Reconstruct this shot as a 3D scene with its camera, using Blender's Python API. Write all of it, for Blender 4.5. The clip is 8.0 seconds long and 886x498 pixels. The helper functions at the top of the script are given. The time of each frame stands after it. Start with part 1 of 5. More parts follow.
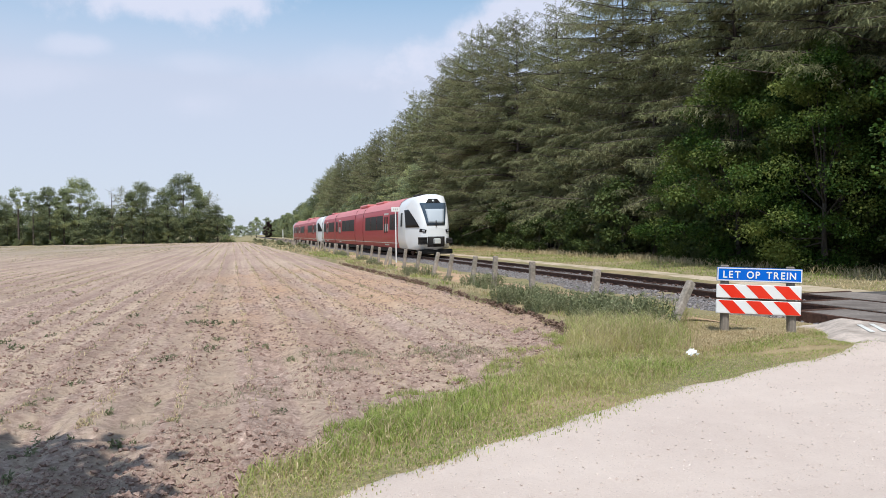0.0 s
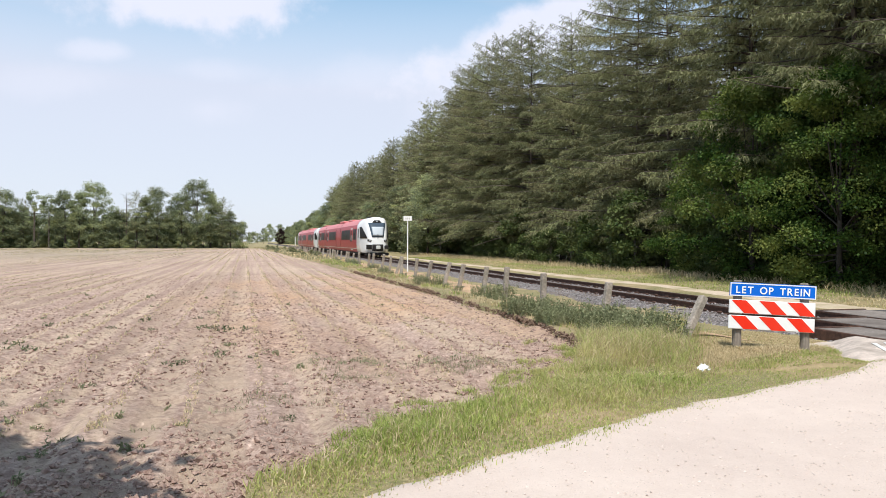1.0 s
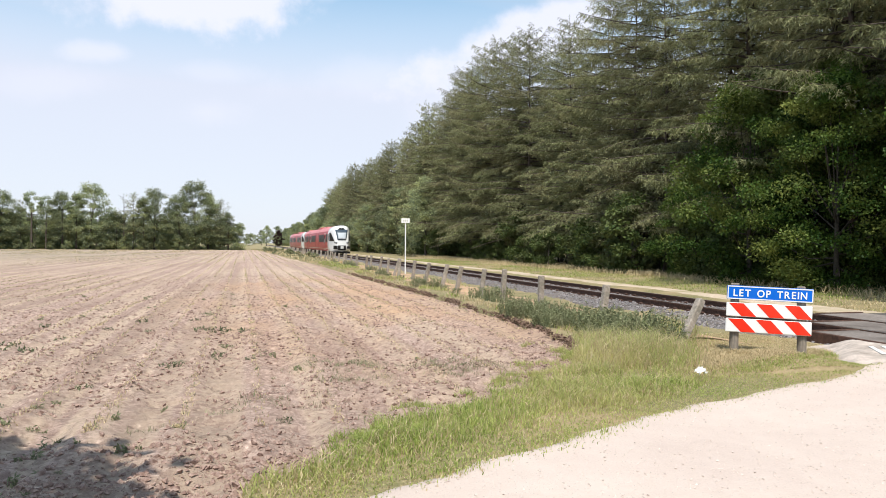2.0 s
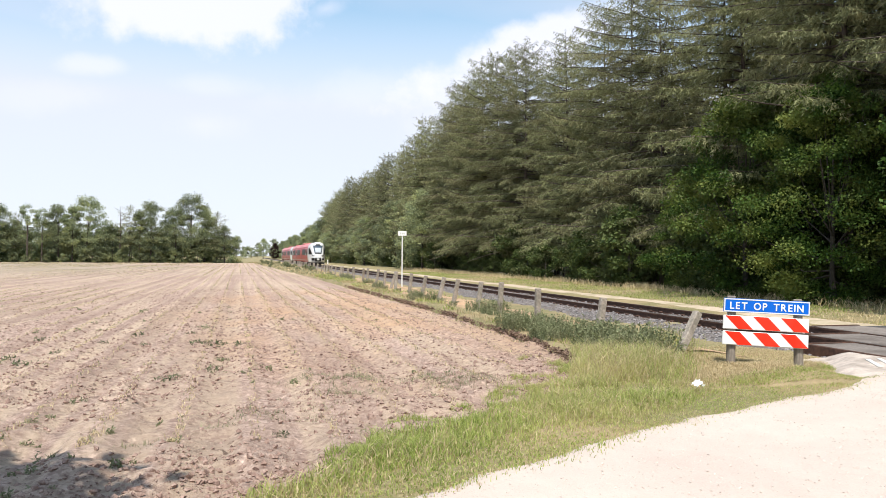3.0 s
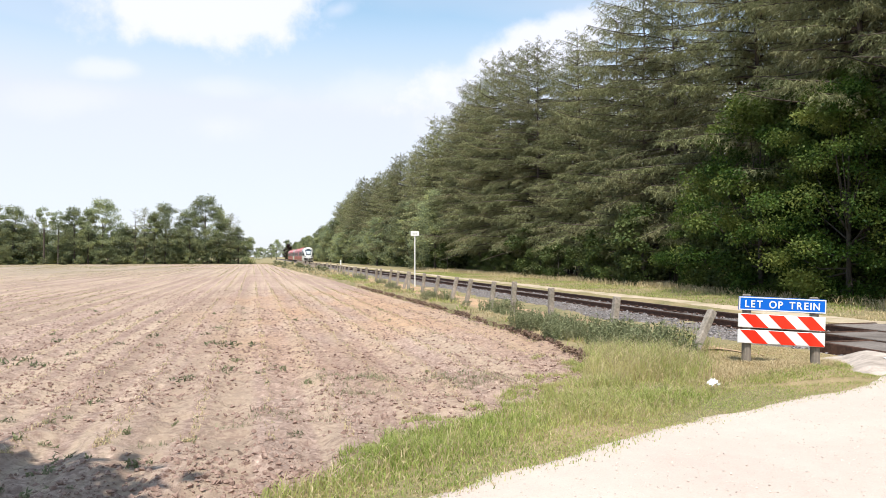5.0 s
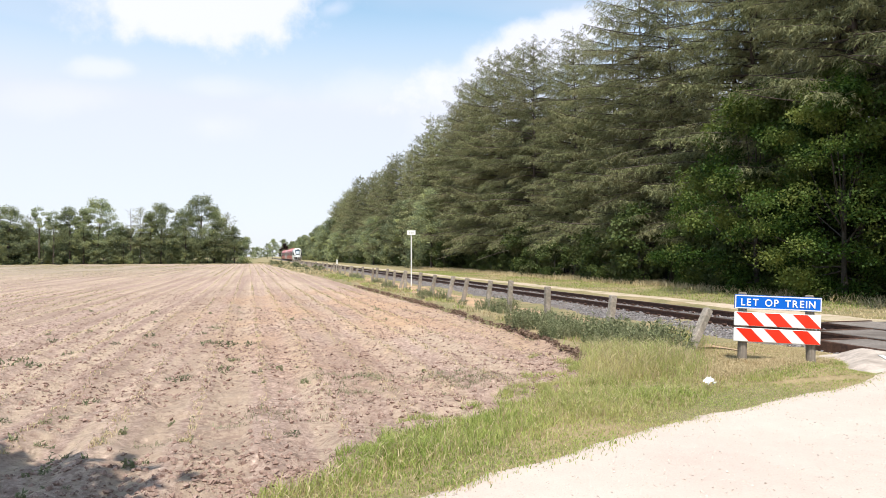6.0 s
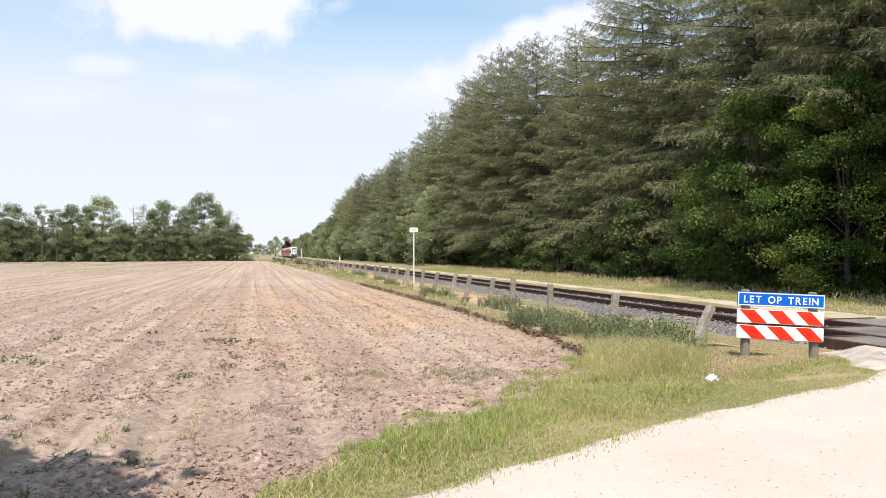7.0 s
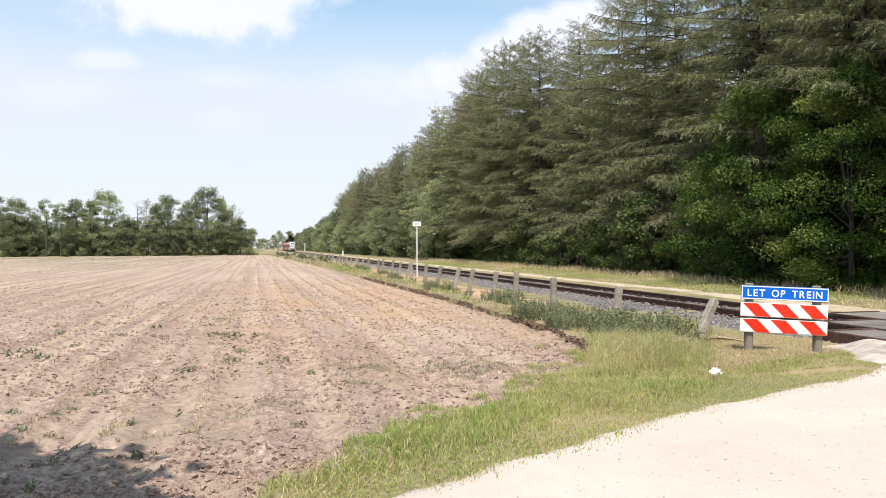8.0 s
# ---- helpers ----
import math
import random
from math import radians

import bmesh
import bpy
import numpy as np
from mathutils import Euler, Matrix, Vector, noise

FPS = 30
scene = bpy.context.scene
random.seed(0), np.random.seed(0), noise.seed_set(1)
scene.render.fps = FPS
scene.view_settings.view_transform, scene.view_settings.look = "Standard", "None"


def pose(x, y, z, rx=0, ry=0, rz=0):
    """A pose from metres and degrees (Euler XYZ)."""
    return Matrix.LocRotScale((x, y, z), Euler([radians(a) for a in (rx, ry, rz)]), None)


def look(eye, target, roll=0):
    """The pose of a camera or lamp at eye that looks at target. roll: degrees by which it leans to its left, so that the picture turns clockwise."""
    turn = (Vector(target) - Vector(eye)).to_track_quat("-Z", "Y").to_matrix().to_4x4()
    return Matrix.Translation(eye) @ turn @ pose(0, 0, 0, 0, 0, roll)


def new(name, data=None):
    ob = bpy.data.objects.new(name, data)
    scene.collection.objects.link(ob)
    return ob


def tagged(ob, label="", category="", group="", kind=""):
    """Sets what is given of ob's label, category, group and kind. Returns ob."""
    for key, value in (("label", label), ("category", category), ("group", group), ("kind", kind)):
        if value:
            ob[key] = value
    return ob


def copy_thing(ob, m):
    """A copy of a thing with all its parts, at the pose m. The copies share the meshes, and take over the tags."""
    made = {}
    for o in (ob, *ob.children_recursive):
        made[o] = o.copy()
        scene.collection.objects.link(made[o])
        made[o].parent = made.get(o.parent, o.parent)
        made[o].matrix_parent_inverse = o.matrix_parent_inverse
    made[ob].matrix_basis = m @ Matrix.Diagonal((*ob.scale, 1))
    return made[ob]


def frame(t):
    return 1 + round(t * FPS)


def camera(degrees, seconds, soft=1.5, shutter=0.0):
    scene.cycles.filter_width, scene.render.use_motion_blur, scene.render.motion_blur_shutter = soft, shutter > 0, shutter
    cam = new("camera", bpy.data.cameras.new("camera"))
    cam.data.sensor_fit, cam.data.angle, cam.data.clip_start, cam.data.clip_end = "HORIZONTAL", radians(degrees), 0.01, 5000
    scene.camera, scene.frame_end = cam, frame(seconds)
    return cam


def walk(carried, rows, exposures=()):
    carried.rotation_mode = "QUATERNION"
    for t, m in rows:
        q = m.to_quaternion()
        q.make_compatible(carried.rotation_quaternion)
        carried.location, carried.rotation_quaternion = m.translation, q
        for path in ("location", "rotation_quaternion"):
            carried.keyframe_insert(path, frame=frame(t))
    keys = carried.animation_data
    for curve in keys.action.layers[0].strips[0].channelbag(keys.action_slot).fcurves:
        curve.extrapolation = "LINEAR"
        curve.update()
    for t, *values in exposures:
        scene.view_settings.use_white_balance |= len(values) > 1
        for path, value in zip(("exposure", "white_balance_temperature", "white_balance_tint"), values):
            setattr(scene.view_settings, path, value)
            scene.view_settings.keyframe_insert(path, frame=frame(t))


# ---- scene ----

# The camera: held by hand at one spot beside the gravel road. Columns: seconds, turn to the right of the track, tilt up, lean.
EYE = Vector((0.0, 0.0, 1.65))
TURNS = (
    (0, 15.450, -1.353, -0.840),
    (0.5, 14.529, -0.701, -0.211),
    (1, 14.547, -0.574, 0.181),
    (1.5, 14.602, -0.675, 0.306),
    (3, 14.973, 0.612, 0.328),
    (3.5, 14.643, 0.708, 0.180),
    (4, 14.147, 0.644, 0.111),
    (4.5, 13.897, 0.611, -0.001),
    (6, 14.260, 0.524, -0.161),
    (6.5, 14.261, 0.451, -0.193),
    (7, 14.061, 0.308, -0.205),
    (7.5, 13.985, 0.088, -0.222),
    (8, 13.810, -0.167, -0.290),
)


def aim(turn, tilt, lean):
    a, b = radians(turn), radians(tilt)
    way = Vector((math.sin(a) * math.cos(b), math.cos(a) * math.cos(b), math.sin(b)))
    return look(EYE, EYE + way, lean)


cam = camera(62.58, 8.0, soft=0.85)
walk(cam, [(t, aim(a, b, c)) for t, a, b, c in TURNS],
     exposures=[(0.0, -0.10, 6080, 10), (0.5, 0.02, 6280, 10), (1.0, 0.12, 6350, 10), (1.5, 0.16, 6400, 10), (3.5, 0.33, 6480, 10), (8.0, 0.30, 6500, 10)])

# ---- daylight ----
SUN = Vector((-0.15, -0.55, 1.0)).normalized()
world = bpy.data.worlds.new("sky")
scene.world = world
world.use_nodes = True


def build_sky():
    nt = world.node_tree
    nt.nodes.clear()
    N, Lk = nt.nodes.new, nt.links.new
    out, bg = N("ShaderNodeOutputWorld"), N("ShaderNodeBackground")
    sky = N("ShaderNodeTexSky")
    sky.sky_type, sky.sun_disc = "NISHITA", False
    sky.sun_elevation = math.asin(SUN.z)
    sky.sun_rotation = math.atan2(SUN.x, SUN.y)
    sky.air_density, sky.dust_density, sky.ozone_density = 1.0, 0.6, 1.1
    tc = N("ShaderNodeTexCoord")
    sep = N("ShaderNodeSeparateXYZ")
    Lk(tc.outputs["Generated"], sep.inputs[0])

    def m(op, a, b=None, clamp=False):
        n = N("ShaderNodeMath")
        n.operation, n.use_clamp = op, clamp
        for i, v in enumerate((a, b)):
            if v is None:
                continue
            if isinstance(v, (int, float)):
                n.inputs[i].default_value = v
            else:
                Lk(v, n.inputs[i])
        return n.outputs[0]

    # clouds on a flat layer high above: direction divided by its height
    zc = m("MAXIMUM", m("ADD", sep.outputs["Z"], 0.10), 0.03)
    px, py = m("DIVIDE", sep.outputs["X"], zc), m("DIVIDE", sep.outputs["Y"], zc)
    comb = N("ShaderNodeCombineXYZ")
    Lk(px, comb.inputs[0]), Lk(py, comb.inputs[1])

    def cloud(scale, low, high, off, detail=7.0, rough=0.55):
        mp = N("ShaderNodeMapping")
        mp.inputs["Location"].default_value = off
        Lk(comb.outputs[0], mp.inputs[0])
        n = N("ShaderNodeTexNoise")
        n.inputs["Scale"].default_value, n.inputs["Detail"].default_value = scale, detail
        n.inputs["Roughness"].default_value = rough
        n.inputs["Distortion"].default_value = 0.3
        Lk(mp.outputs[0], n.inputs["Vector"])
        r = N("ShaderNodeMapRange")
        r.interpolation_type = "SMOOTHSTEP"
        r.inputs["From Min"].default_value, r.inputs["From Max"].default_value = low, high
        Lk(n.outputs["Fac"], r.inputs["Value"])
        return r.outputs[0]

    veil = cloud(0.55, 0.36, 0.72, (3.1, 1.7, 0.0), 4.0, 0.5)
    frill = N("ShaderNodeTexNoise")
    frill.inputs["Scale"].default_value, frill.inputs["Detail"].default_value, frill.inputs["Roughness"].default_value = 9.0, 6.0, 0.6
    Lk(tc.outputs["Generated"], frill.inputs["Vector"])
    fy = m("MAXIMUM", sep.outputs["Y"], 0.05)
    az, el = m("DIVIDE", sep.outputs["X"], fy), m("DIVIDE", sep.outputs["Z"], fy)

    def heap(a, e, w, h, slope, soft):
        """One cloud: where it stands to the side and above, its half width and height, its slant."""
        da, de = m("SUBTRACT", az, a), m("SUBTRACT", el, e)
        de = m("SUBTRACT", de, m("MULTIPLY", da, slope))
        q = m("SQRT", m("ADD", m("POWER", m("ABSOLUTE", m("DIVIDE", da, w)), 2.0), m("POWER", m("ABSOLUTE", m("DIVIDE", de, h)), 2.0)))
        q = m("ADD", q, m("MULTIPLY", m("SUBTRACT", frill.outputs["Fac"], 0.5), 2.0))
        r = N("ShaderNodeMapRange")
        r.interpolation_type = "SMOOTHSTEP"
        r.inputs["From Min"].default_value, r.inputs["From Max"].default_value = 1.1, 1.1 - soft
        Lk(q, r.inputs["Value"])
        return r.outputs[0]

    puffs = heap(-0.050, 0.338, 0.180, 0.070, 0.04, 0.5)
    for a, e, w, h, slope, soft, k in ((0.37, 0.292, 0.21, 0.050, 0.40, 0.6, 1.0), (-0.185, 0.239, 0.052, 0.016, 0.0, 0.9, 0.62), (0.10, 0.338, 0.04, 0.018, 0.3, 0.9, 0.45),
                                       (-0.055, 0.170, 0.07, 0.026, 0.0, 1.1, 0.40), (-0.05, 0.222, 0.09, 0.018, 0.0, 1.1, 0.35), (-0.24, 0.196, 0.12, 0.024, 0.05, 1.1, 0.35),
                                       (0.14, 0.225, 0.16, 0.040, 0.15, 1.1, 0.40), (0.30, 0.22, 0.12, 0.06, 0.2, 1.1, 0.5)):
        puffs = m("MAXIMUM", puffs, m("MULTIPLY", heap(a, e, w, h, slope, soft), k))
    # haze brightens the sky towards the horizon
    low = N("ShaderNodeMapRange")
    low.inputs["From Min"].default_value, low.inputs["From Max"].default_value = 0.36, 0.20
    Lk(sep.outputs["Z"], low.inputs["Value"])
    cover = m("ADD", m("MULTIPLY", veil, 0.45), 0.18)
    cover = m("MAXIMUM", cover, m("MULTIPLY", low.outputs[0], 0.88), True)
    mix = N("ShaderNodeMix")
    mix.data_type = "RGBA"
    tint = N("ShaderNodeMix")
    tint.data_type, tint.blend_type = "RGBA", "MULTIPLY"
    tint.inputs["Factor"].default_value = 1.0
    tint.inputs["B"].default_value = (0.97, 1.22, 1.12, 1)
    Lk(sky.outputs[0], tint.inputs["A"])
    Lk(cover, mix.inputs["Factor"]), Lk(tint.outputs["Result"], mix.inputs["A"])
    mix.inputs["B"].default_value = (4.74, 4.80, 5.50, 1)
    white = N("ShaderNodeMix")
    white.data_type = "RGBA"
    Lk(m("MULTIPLY", puffs, 0.9), white.inputs["Factor"]), Lk(mix.outputs["Result"], white.inputs["A"])
    white.inputs["B"].default_value = (5.45, 5.50, 6.20, 1)
    Lk(white.outputs["Result"], bg.inputs["Color"])
    bg.inputs["Strength"].default_value = 0.15
    Lk(bg.outputs[0], out.inputs[0])


build_sky()
sun = new("sun", bpy.data.lights.new("sun", "SUN"))
sun.data.energy, sun.data.angle, sun.data.color = 4.2, radians(0.53), (1.0, 0.95, 0.86)
sun.matrix_world = look((0, 0, 60), Vector((0, 0, 60)) - SUN)


# ---- materials ----
def shader(name, rough=0.8, metal=0.0, spec=0.3):
    mat = bpy.data.materials.new(name)
    mat.use_nodes = True
    nt = mat.node_tree
    bsdf = nt.nodes["Principled BSDF"]
    bsdf.inputs["Roughness"].default_value = rough
    bsdf.inputs["Metallic"].default_value = metal
    bsdf.inputs["Specular IOR Level"].default_value = spec
    return mat, nt, bsdf


def noise_fac(nt, scale, detail=5.0, low=0.35, high=0.65, stretch=(1, 1, 1), rough=0.6):
    tc, mp = nt.nodes.new("ShaderNodeTexCoord"), nt.nodes.new("ShaderNodeMapping")
    mp.inputs["Scale"].default_value = stretch
    nt.links.new(tc.outputs["Object"], mp.inputs[0])
    n = nt.nodes.new("ShaderNodeTexNoise")
    n.inputs["Scale"].default_value, n.inputs["Detail"].default_value = scale, detail
    n.inputs["Roughness"].default_value = rough
    nt.links.new(mp.outputs[0], n.inputs["Vector"])
    r = nt.nodes.new("ShaderNodeMapRange")
    r.inputs["From Min"].default_value, r.inputs["From Max"].default_value = low, high
    nt.links.new(n.outputs["Fac"], r.inputs["Value"])
    return r.outputs[0]


def blend(nt, fac, a, b):
    n = nt.nodes.new("ShaderNodeMix")
    n.data_type = "RGBA"
    for key, v in (("Factor", fac), ("A", a), ("B", b)):
        if isinstance(v, tuple):
            n.inputs[key].default_value = (*v, 1)
        elif isinstance(v, (int, float)):
            n.inputs[key].default_value = v
        else:
            nt.links.new(v, n.inputs[key])
    return n.outputs["Result"]


def bump(nt, bsdf, fac, strength, dist):
    b = nt.nodes.new("ShaderNodeBump")
    b.inputs["Strength"].default_value, b.inputs["Distance"].default_value = strength, dist
    nt.links.new(fac, b.inputs["Height"])
    nt.links.new(b.outputs[0], bsdf.inputs["Normal"])


def surface(name, a, b, scale, c=None, scale2=1.0, rough=0.85, metal=0.0, spec=0.3, relief=0.3, dist=0.01, stretch=(1, 1, 1), vary=0.0):
    """Colour a to b by a fine grain, stained towards c at a larger scale; vary shifts whole objects."""
    mat, nt, bsdf = shader(name, rough, metal, spec)
    fine = noise_fac(nt, scale, stretch=stretch)
    col = blend(nt, fine, a, b)
    if c:
        col = blend(nt, noise_fac(nt, scale2, 4, 0.42, 0.7), col, c)
    if vary:
        info, hsv = nt.nodes.new("ShaderNodeObjectInfo"), nt.nodes.new("ShaderNodeHueSaturation")
        r = nt.nodes.new("ShaderNodeMapRange")
        r.inputs["To Min"].default_value, r.inputs["To Max"].default_value = 1 - vary, 1 + vary
        nt.links.new(info.outputs["Random"], r.inputs["Value"])
        nt.links.new(r.outputs[0], hsv.inputs["Value"])
        nt.links.new(col, hsv.inputs["Color"])
        col = hsv.outputs[0]
    nt.links.new(col, bsdf.inputs["Base Color"])
    if relief:
        bump(nt, bsdf, fine, relief, dist)
    return mat


def foliage(name, dark, light, third=None, through_light=0.3, vary=0.15, rough=0.6):
    """Leaves: colour differs from leaf to leaf and from plant to plant; some light passes through."""
    mat, nt, bsdf = shader(name, rough, 0, 0.25)
    geo, info = nt.nodes.new("ShaderNodeNewGeometry"), nt.nodes.new("ShaderNodeObjectInfo")
    col = blend(nt, geo.outputs["Random Per Island"], dark, light)
    if third:
        col = blend(nt, noise_fac(nt, 0.35, 3, 0.45, 0.7), col, third)
    hsv, r = nt.nodes.new("ShaderNodeHueSaturation"), nt.nodes.new("ShaderNodeMapRange")
    r.inputs["To Min"].default_value, r.inputs["To Max"].default_value = 1 - vary, 1 + vary
    nt.links.new(info.outputs["Random"], r.inputs["Value"])
    nt.links.new(r.outputs[0], hsv.inputs["Value"])
    nt.links.new(col, hsv.inputs["Color"])
    nt.links.new(hsv.outputs[0], bsdf.inputs["Base Color"])
    tr, mx = nt.nodes.new("ShaderNodeBsdfTranslucent"), nt.nodes.new("ShaderNodeMixShader")
    nt.links.new(hsv.outputs[0], tr.inputs["Color"])
    mx.inputs[0].default_value = through_light
    nt.links.new(bsdf.outputs[0], mx.inputs[1]), nt.links.new(tr.outputs[0], mx.inputs[2])
    nt.links.new(mx.outputs[0], nt.nodes["Material Output"].inputs["Surface"])
    return mat


def scaled(nt, a, b):
    """a times b, either a socket or a number."""
    n = nt.nodes.new("ShaderNodeMath")
    n.operation, n.use_clamp = "MULTIPLY", True
    for k, v in enumerate((a, b)):
        if isinstance(v, (int, float)):
            n.inputs[k].default_value = v
        else:
            nt.links.new(v, n.inputs[k])
    return n.outputs[0]


def spread_round(nt, x, y, rx, ry):
    """1 at a place on the ground, falling to 0 at rx and ry metres from it."""
    tc, mp, g = (nt.nodes.new("ShaderNode" + k) for k in ("TexCoord", "Mapping", "TexGradient"))
    g.gradient_type = "SPHERICAL"
    mp.inputs["Scale"].default_value, mp.inputs["Location"].default_value = (1 / rx, 1 / ry, 0), (-x / rx, -y / ry, 0)
    nt.links.new(tc.outputs["Object"], mp.inputs[0])
    nt.links.new(mp.outputs[0], g.inputs[0])
    return g.outputs["Fac"]


def field_soil():
    mat, nt, bsdf = shader("field_soil", 0.95, 0, 0.1)
    grain = noise_fac(nt, 13, 8, 0.36, 0.62, rough=0.76)
    crumb = noise_fac(nt, 34, 5, 0.36, 0.62, rough=0.7)
    # the grain's dark end also paints the shade in small pits
    col = blend(nt, grain, (0.255, 0.165, 0.132), (0.76, 0.565, 0.465))
    col = blend(nt, scaled(nt, crumb, 0.35), col, (0.55, 0.40, 0.32))
    # straw along the drill lines, wheel tracks, damper patches
    col = blend(nt, scaled(nt, noise_fac(nt, 1.0, 3, 0.44, 0.58, (2.4, 0.02, 1)), 0.62), col, (0.68, 0.53, 0.38))
    col = blend(nt, scaled(nt, noise_fac(nt, 1.0, 4, 0.47, 0.62, (1.1, 0.012, 1)), 0.40), col, (0.28, 0.19, 0.15))
    col = blend(nt, scaled(nt, noise_fac(nt, 0.12, 5, 0.42, 0.62), 0.40), col, (0.37, 0.26, 0.21))
    # orange subsoil turned up beside the cut bank, and dry grey-green crust further out
    orange = scaled(nt, scaled(nt, spread_round(nt, 2.6, 24, 5.5, 17), 2.2), noise_fac(nt, 0.35, 5, 0.40, 0.60, (1, 0.35, 1)))
    col = blend(nt, scaled(nt, orange, 0.60), col, (0.62, 0.385, 0.225))
    crust = scaled(nt, scaled(nt, spread_round(nt, -70, 105, 80, 85), 3.0), noise_fac(nt, 0.05, 4, 0.30, 0.55, (1, 0.5, 1)))
    col = blend(nt, scaled(nt, crust, 0.55), col, (0.34, 0.30, 0.215))
    mottle = scaled(nt, noise_fac(nt, 10, 5, 0.50, 0.58, (1, 1.5, 1), 0.65), noise_fac(nt, 0.45, 4, 0.32, 0.60))
    col = blend(nt, scaled(nt, mottle, 0.60), col, (0.26, 0.165, 0.135))
    # dark clods and residue, with the shade of hummocks painted in as spots
    spot = scaled(nt, noise_fac(nt, 7, 6, 0.57, 0.64, (1, 0.8, 1), 0.7), noise_fac(nt, 0.55, 3, 0.40, 0.62))
    col = blend(nt, spot, col, (0.15, 0.10, 0.078))
    nt.links.new(col, bsdf.inputs["Base Color"])
    bump(nt, bsdf, grain, 0.7, 0.03)
    return mat


def gravel_road():
    mat, nt, bsdf = shader("pale_gravel", 0.95, 0, 0.15)
    grain, broad = noise_fac(nt, 55, 6, 0.32, 0.68, rough=0.75), noise_fac(nt, 0.7, 9, 0.33, 0.67, rough=0.78)
    col = blend(nt, broad, (0.56, 0.445, 0.385), (0.68, 0.56, 0.485))
    col = blend(nt, scaled(nt, grain, 0.5), col, (0.74, 0.625, 0.55))
    spots = nt.nodes.new("ShaderNodeTexVoronoi")
    spots.inputs["Scale"].default_value = 38
    tc = nt.nodes.new("ShaderNodeTexCoord")
    nt.links.new(tc.outputs["Object"], spots.inputs["Vector"])
    r = nt.nodes.new("ShaderNodeMapRange")
    r.inputs["From Min"].default_value, r.inputs["From Max"].default_value = 0.24, 0.12
    nt.links.new(spots.outputs["Distance"], r.inputs["Value"])
    k = nt.nodes.new("ShaderNodeMath")
    k.operation = "MULTIPLY"
    nt.links.new(r.outputs[0], k.inputs[0])
    nt.links.new(noise_fac(nt, 9, 4, 0.42, 0.62), k.inputs[1])
    col = blend(nt, scaled(nt, k.outputs[0], 0.7), col, (0.40, 0.33, 0.295))
    nt.links.new(col, bsdf.inputs["Base Color"])
    bump(nt, bsdf, grain, 0.5, 0.012)
    return mat


def paint(name, col, rough=0.4, dirt=(0.25, 0.2, 0.16), amount=0.25, coat=0.0, spec=0.5):
    mat, nt, bsdf = shader(name, rough, 0, spec)
    f = nt.nodes.new("ShaderNodeMath")
    f.operation = "MULTIPLY"
    f.inputs[1].default_value = amount
    nt.links.new(noise_fac(nt, 1.6, 6, 0.4, 0.75, (1, 1, 0.5)), f.inputs[0])
    nt.links.new(blend(nt, f.outputs[0], col, dirt), bsdf.inputs["Base Color"])
    bsdf.inputs["Coat Weight"].default_value = coat
    return mat


def plain(name, col, rough=0.5, metal=0.0, spec=0.5):
    mat, nt, bsdf = shader(name, rough, metal, spec)
    bsdf.inputs["Base Color"].default_value = (*col, 1)
    return mat


GRASS_GROUND = surface("grass_ground", (0.18, 0.17, 0.07), (0.33, 0.275, 0.145), 14, (0.42, 0.31, 0.18), 0.5, 0.95, relief=0.6, dist=0.04)
SOIL, GRAVEL = field_soil(), gravel_road()
PEBBLE = surface("road_pebble", (0.44, 0.36, 0.315), (0.74, 0.63, 0.56), 9, rough=0.9, relief=0.2, vary=0.0)
CLOD = surface("soil_clod", (0.22, 0.14, 0.112), (0.45, 0.32, 0.262), 20, rough=0.95, spec=0.1, relief=0.6)
DARK_SOIL = surface("dark_edge_soil", (0.13, 0.085, 0.062), (0.25, 0.17, 0.125), 12, rough=0.95, spec=0.1, relief=0.7, dist=0.03)
BALLAST = surface("ballast_stone", (0.11, 0.10, 0.097), (0.31, 0.285, 0.27), 30, (0.24, 0.185, 0.15), 2.0, 0.9, relief=0.9, dist=0.03)
STONE = surface("crushed_stone", (0.17, 0.150, 0.148), (0.36, 0.325, 0.315), 9, rough=0.9, relief=0.4)
RUST = surface("rusty_rail_steel", (0.060, 0.033, 0.024), (0.125, 0.065, 0.045), 12, rough=0.75, metal=0.2, relief=0.3, dist=0.004)
RAIL_TOP = surface("worn_rail_head", (0.42, 0.40, 0.38), (0.25, 0.22, 0.20), 6, rough=0.35, metal=0.85, relief=0)
SLEEPER = surface("sleeper_wood", (0.060, 0.045, 0.038), (0.15, 0.11, 0.09), 9, rough=0.9, relief=0.5, vary=0.25)
CONCRETE = surface("weathered_concrete", (0.25, 0.21, 0.175), (0.40, 0.345, 0.29), 18, (0.18, 0.16, 0.125), 3.0, 0.9, relief=0.5, vary=0.12)
DECK = surface("crossing_panel", (0.20, 0.17, 0.15), (0.29, 0.25, 0.225), 16, (0.14, 0.115, 0.10), 1.4, 0.85, relief=0.4, vary=0.08)
ASPHALT = surface("old_asphalt", (0.06, 0.055, 0.055), (0.12, 0.11, 0.105), 40, (0.16, 0.14, 0.125), 1.5, 0.9, relief=0.4)
SAND = surface("dry_sand_path", (0.50, 0.39, 0.285), (0.62, 0.50, 0.38), 8, (0.32, 0.27, 0.15), 0.6, 0.95, relief=0.4)
RAMP = surface("worn_ramp_concrete", (0.54, 0.445, 0.385), (0.66, 0.56, 0.485), 25, (0.30, 0.25, 0.21), 2.5, 0.9, relief=0.4)
